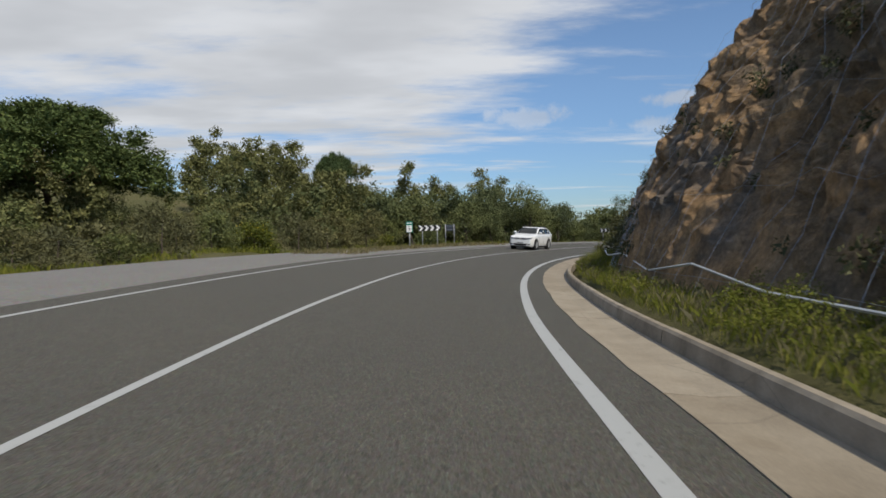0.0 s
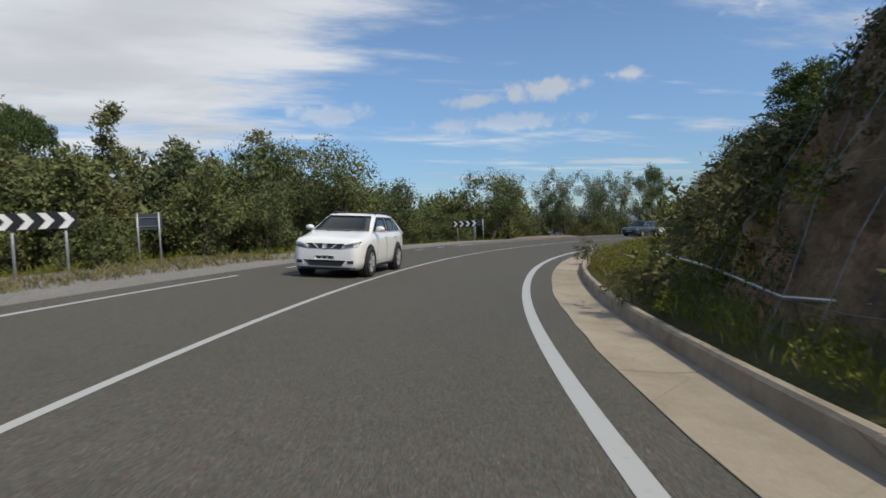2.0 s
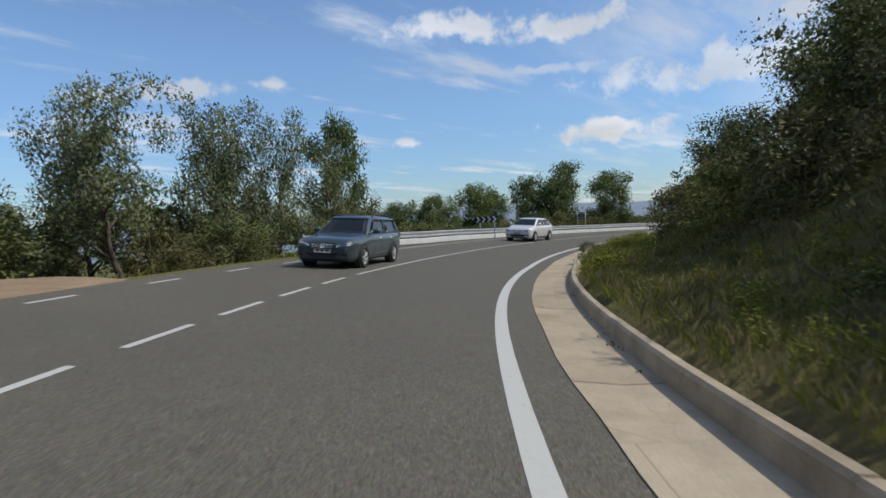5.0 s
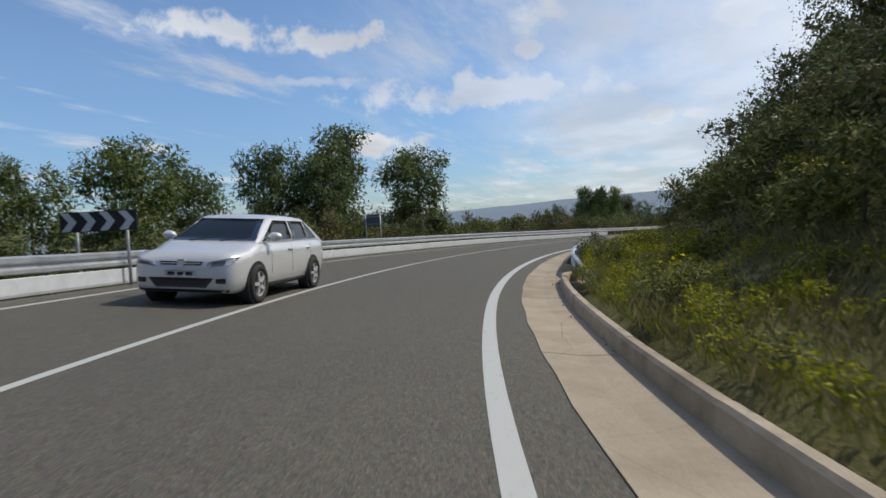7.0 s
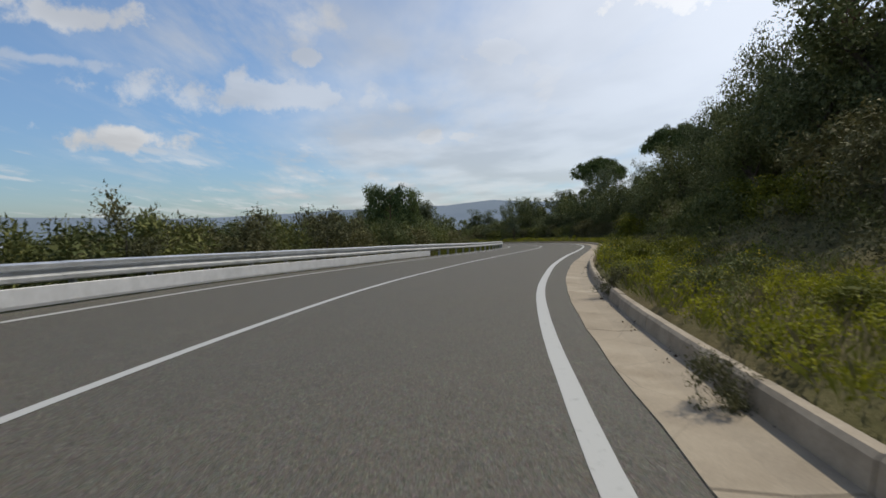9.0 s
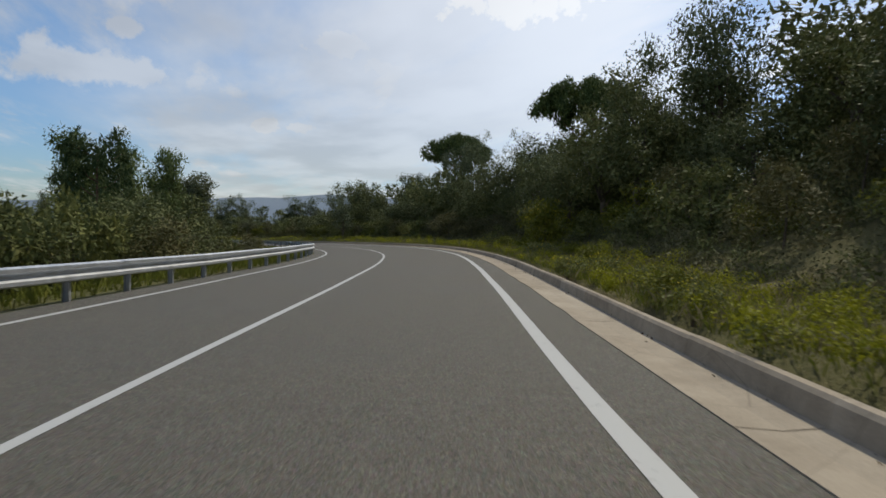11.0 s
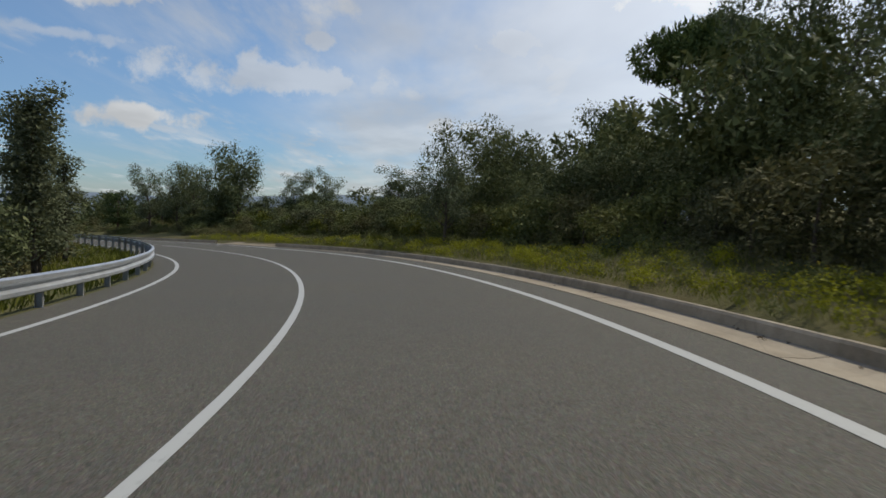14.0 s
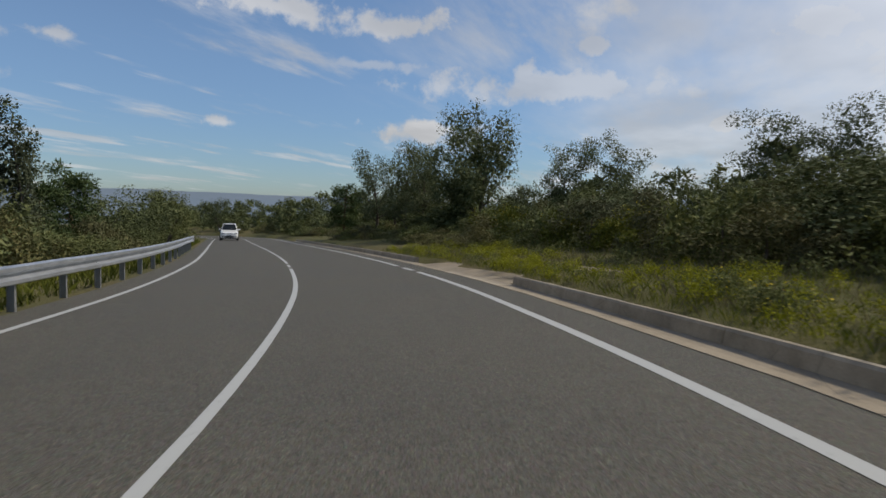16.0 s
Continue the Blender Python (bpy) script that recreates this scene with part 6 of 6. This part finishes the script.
        for x in (X0 - 0.50, 0.0 * xf - 0.15, -0.52 * xf):
            skin.lay("door_seam", [(x - 0.005, 0.36), (x + 0.005, 0.36), (x + 0.005, belt - 0.04), (x - 0.005, belt - 0.04)], 1, sd, M["trimblack"], t, "", 1, 5, 0.003)
        skin.lay("sill", [(rx + r * 1.1, 0.225), (fx - r * 1.1, 0.225), (fx - r * 1.1, 0.31), (rx + r * 1.1, 0.31)], 1, sd, M["trimblack"], t, "black sill", 6, 2, 0.012)
        skin.lay("headlamp", [(sd * hw * 0.46, hl * 0.745), (sd * hw * 0.88, hl * 0.80), (sd * hw * 0.925, hl * 0.93), (sd * hw * 0.50, hl * 0.835)], 0, 1, M["lamp"], t, "clear headlamp", 8, 3, 0.012)
        skin.lay("lamp_bezel", [(sd * hw * 0.55, hl * 0.775), (sd * hw * 0.78, hl * 0.805), (sd * hw * 0.80, hl * 0.865), (sd * hw * 0.58, hl * 0.83)], 0, 1, M["signback"], t, "dark lamp bowl", 5, 2, 0.016)
        skin.lay("fog_lamp", [(sd * hw * 0.64, 0.385), (sd * hw * 0.80, 0.385), (sd * hw * 0.80, 0.465), (sd * hw * 0.64, 0.455)], 0, 1, M["trimblack"], t, "dark fog lamp", 4, 2, 0.01)
        skin.lay("tail_lamp", [(sd * hw * 0.55, belt * 0.74), (sd * hw * 0.80, belt * 0.74), (sd * hw * 0.80, belt * 0.90), (sd * hw * 0.60, belt * 0.90)], 0, -1, M["red"], t, "red tail lamp")
        for x in (fx, rx):
            v, f = tube([(x, sd * (hw - 0.20), r * 1.03), (x, sd * (hw * 0.997 + 0.004), r * 1.03)], [r * 1.17, r * 1.15], 26)
            part("wheel_arch", mesh_of("wheel_arch", v, f, M["trimblack"]), t, "dark wheel arch")
            if clad:
                pts = [(x + r * 1.2 * math.cos(a), sd * (hw + 0.008), r * 1.03 + r * 1.2 * math.sin(a)) for a in np.linspace(-0.35, math.pi + 0.35, 14)]
                v, f = tube(pts, [0.035] * 14, 6)
                part("arch_trim", mesh_of("arch_trim", v, f, paint, True), t)
            wheel(t, x, sd * (hw - 0.055), r, sd)
        if rails:
            v, f = tube([(X1 - 0.15, sd * hw * 0.68, H - 0.03), (X1 - 0.32, sd * hw * 0.69, H + 0.05), (X2 + 0.25, sd * hw * 0.69, H + 0.05), (X2 + 0.05, sd * hw * 0.68, H - 0.04)], [0.02] * 4, 6)
            part("roof_rail", mesh_of("roof_rail", v, f, M["trimblack"]), t, "black roof rail")
    gz0, gz1, gw = (hl * 0.70, hl * 0.86, 0.42) if grille else (hl * 0.775, hl * 0.84, 0.40)
    if grille == 2:
        gz0, gz1, gw = hl * 0.745, hl * 0.87, 0.54
        for sd in (1, -1):
            skin.lay("grille_bar", [(sd * hw * 0.16, gz0 + 0.01), (sd * hw * 0.21, gz0 + 0.01), (sd * hw * 0.36, gz1 - 0.01), (sd * hw * 0.30, gz1 - 0.01)], 0, 1, M["rim"], t, "slanting chrome bar", 2, 4, 0.02)
    skin.lay("grille", [(-hw * gw * 0.9, gz0), (hw * gw * 0.9, gz0), (hw * gw, gz1), (-hw * gw, gz1)], 0, 1, M["trimblack"], t, "dark grille", 8, 3, 0.010)
    for i in range((0, 3, 0)[grille] or (grille == 0)):
        z = gz0 + (gz1 - gz0) * ((i + 0.8) / 3.6 if grille else 0.5)
        skin.lay("grille_bar", [(-hw * gw * 0.86, z - 0.006), (hw * gw * 0.86, z - 0.006), (hw * gw * 0.86, z + 0.008), (-hw * gw * 0.86, z + 0.008)], 0, 1, M["rim"], t, "chrome bar", 8, 1, 0.018)
    skin.lay("badge", [(-0.06, (gz0 + gz1) / 2 - 0.055), (0.06, (gz0 + gz1) / 2 - 0.055), (0.055, (gz0 + gz1) / 2 + 0.055), (-0.055, (gz0 + gz1) / 2 + 0.055)], 0, 1, M["rim"], t, "chrome badge", 3, 3, 0.024)
    skin.lay("air_intake", [(-hw * 0.46, 0.315), (hw * 0.46, 0.315), (hw * 0.60, 0.465), (-hw * 0.60, 0.465)], 0, 1, M["trimblack"], t, "black air intake", 10, 3, 0.008)
    skin.lay("bumper_lip", [(-hw * 0.80, 0.245), (hw * 0.80, 0.245), (hw * 0.84, 0.285), (-hw * 0.84, 0.285)], 0, 1, M["trimblack"], t, "black bumper lip", 12, 2, 0.014)
    p = skin.lay("number_plate", [(-0.26, 0.475), (0.26, 0.475), (0.26, 0.585), (-0.26, 0.585)], 0, 1, M["plate"], t, "white number plate", 4, 1, 0.02)
    for dy, w in ((-0.15, 0.12), (0.0, 0.10), (0.15, 0.11)):
        skin.lay("plate_bar", [(dy - w / 2, 0.505), (dy + w / 2, 0.505), (dy + w / 2, 0.558), (dy - w / 2, 0.558)], 0, 1, M["trimblack"], p, "dark bar", 2, 1, 0.025)
    part("underbody", box_mesh("underbody", (L * 0.84, W * 0.78, 0.12), M["trimblack"], (0, 0, 0.25), 0.03), t, "dark underbody")
    for dy in (-0.35, 0.2):
        v, f = tube([(X0 + 0.03, dy, belt + 0.035), (X0 - 0.10, dy + 0.45, belt + 0.10)], [0.012, 0.008], 4)
        part("wiper", mesh_of("wiper", v, f, M["trimblack"]), t)
    return t


def on_road(s, off, turn=180):
    """Stands a car on the banked road, nose against the walk."""
    p = Vector(road(s, off))
    a = Vector(road(s - 1.3, off)) - Vector(road(s + 1.3, off))
    a.normalize()
    side = Vector(road(s, off + 0.8)) - Vector(road(s, off - 0.8))
    y = side.normalized()
    zz = a.cross(y).normalized()
    if zz.z < 0:
        y, zz = -y, -zz
    y = zz.cross(a)
    m = Matrix((a, y, zz)).transposed().to_4x4()
    return Matrix.Translation(p) @ m


car("suv", on_road(46.0, -1.15), "white crossover car with dark glass roof in its lane", M["car_white"], 4.75, 1.88, 1.70, 2.82, 0.40, 0.55, 0.12, -0.60, -0.97, 1.14, 1.16, True, True, 2)
car("estate_car", on_road(93.4, -1.5), "slate blue estate car with roof rails", M["car_slate"], 4.73, 1.86, 1.56, 2.76, 0.335, 0.43, 0.09, -0.82, -0.98, 0.97, 1.00, True, False, 1)
car("hatchback", on_road(114.4, -1.05), "silver five-door hatchback in its lane", M["car_silver"], 4.34, 1.84, 1.50, 2.64, 0.325, 0.60, 0.15, -0.58, -0.95, 0.96, 1.0)
car("van", on_road(300, -1.8), "white van far down the road", M["car_white"], 4.4, 1.83, 1.82, 2.7, 0.32, 0.50, 0.22, -0.93, -0.99, 1.02, 1.08)

gutter_and_kerb()
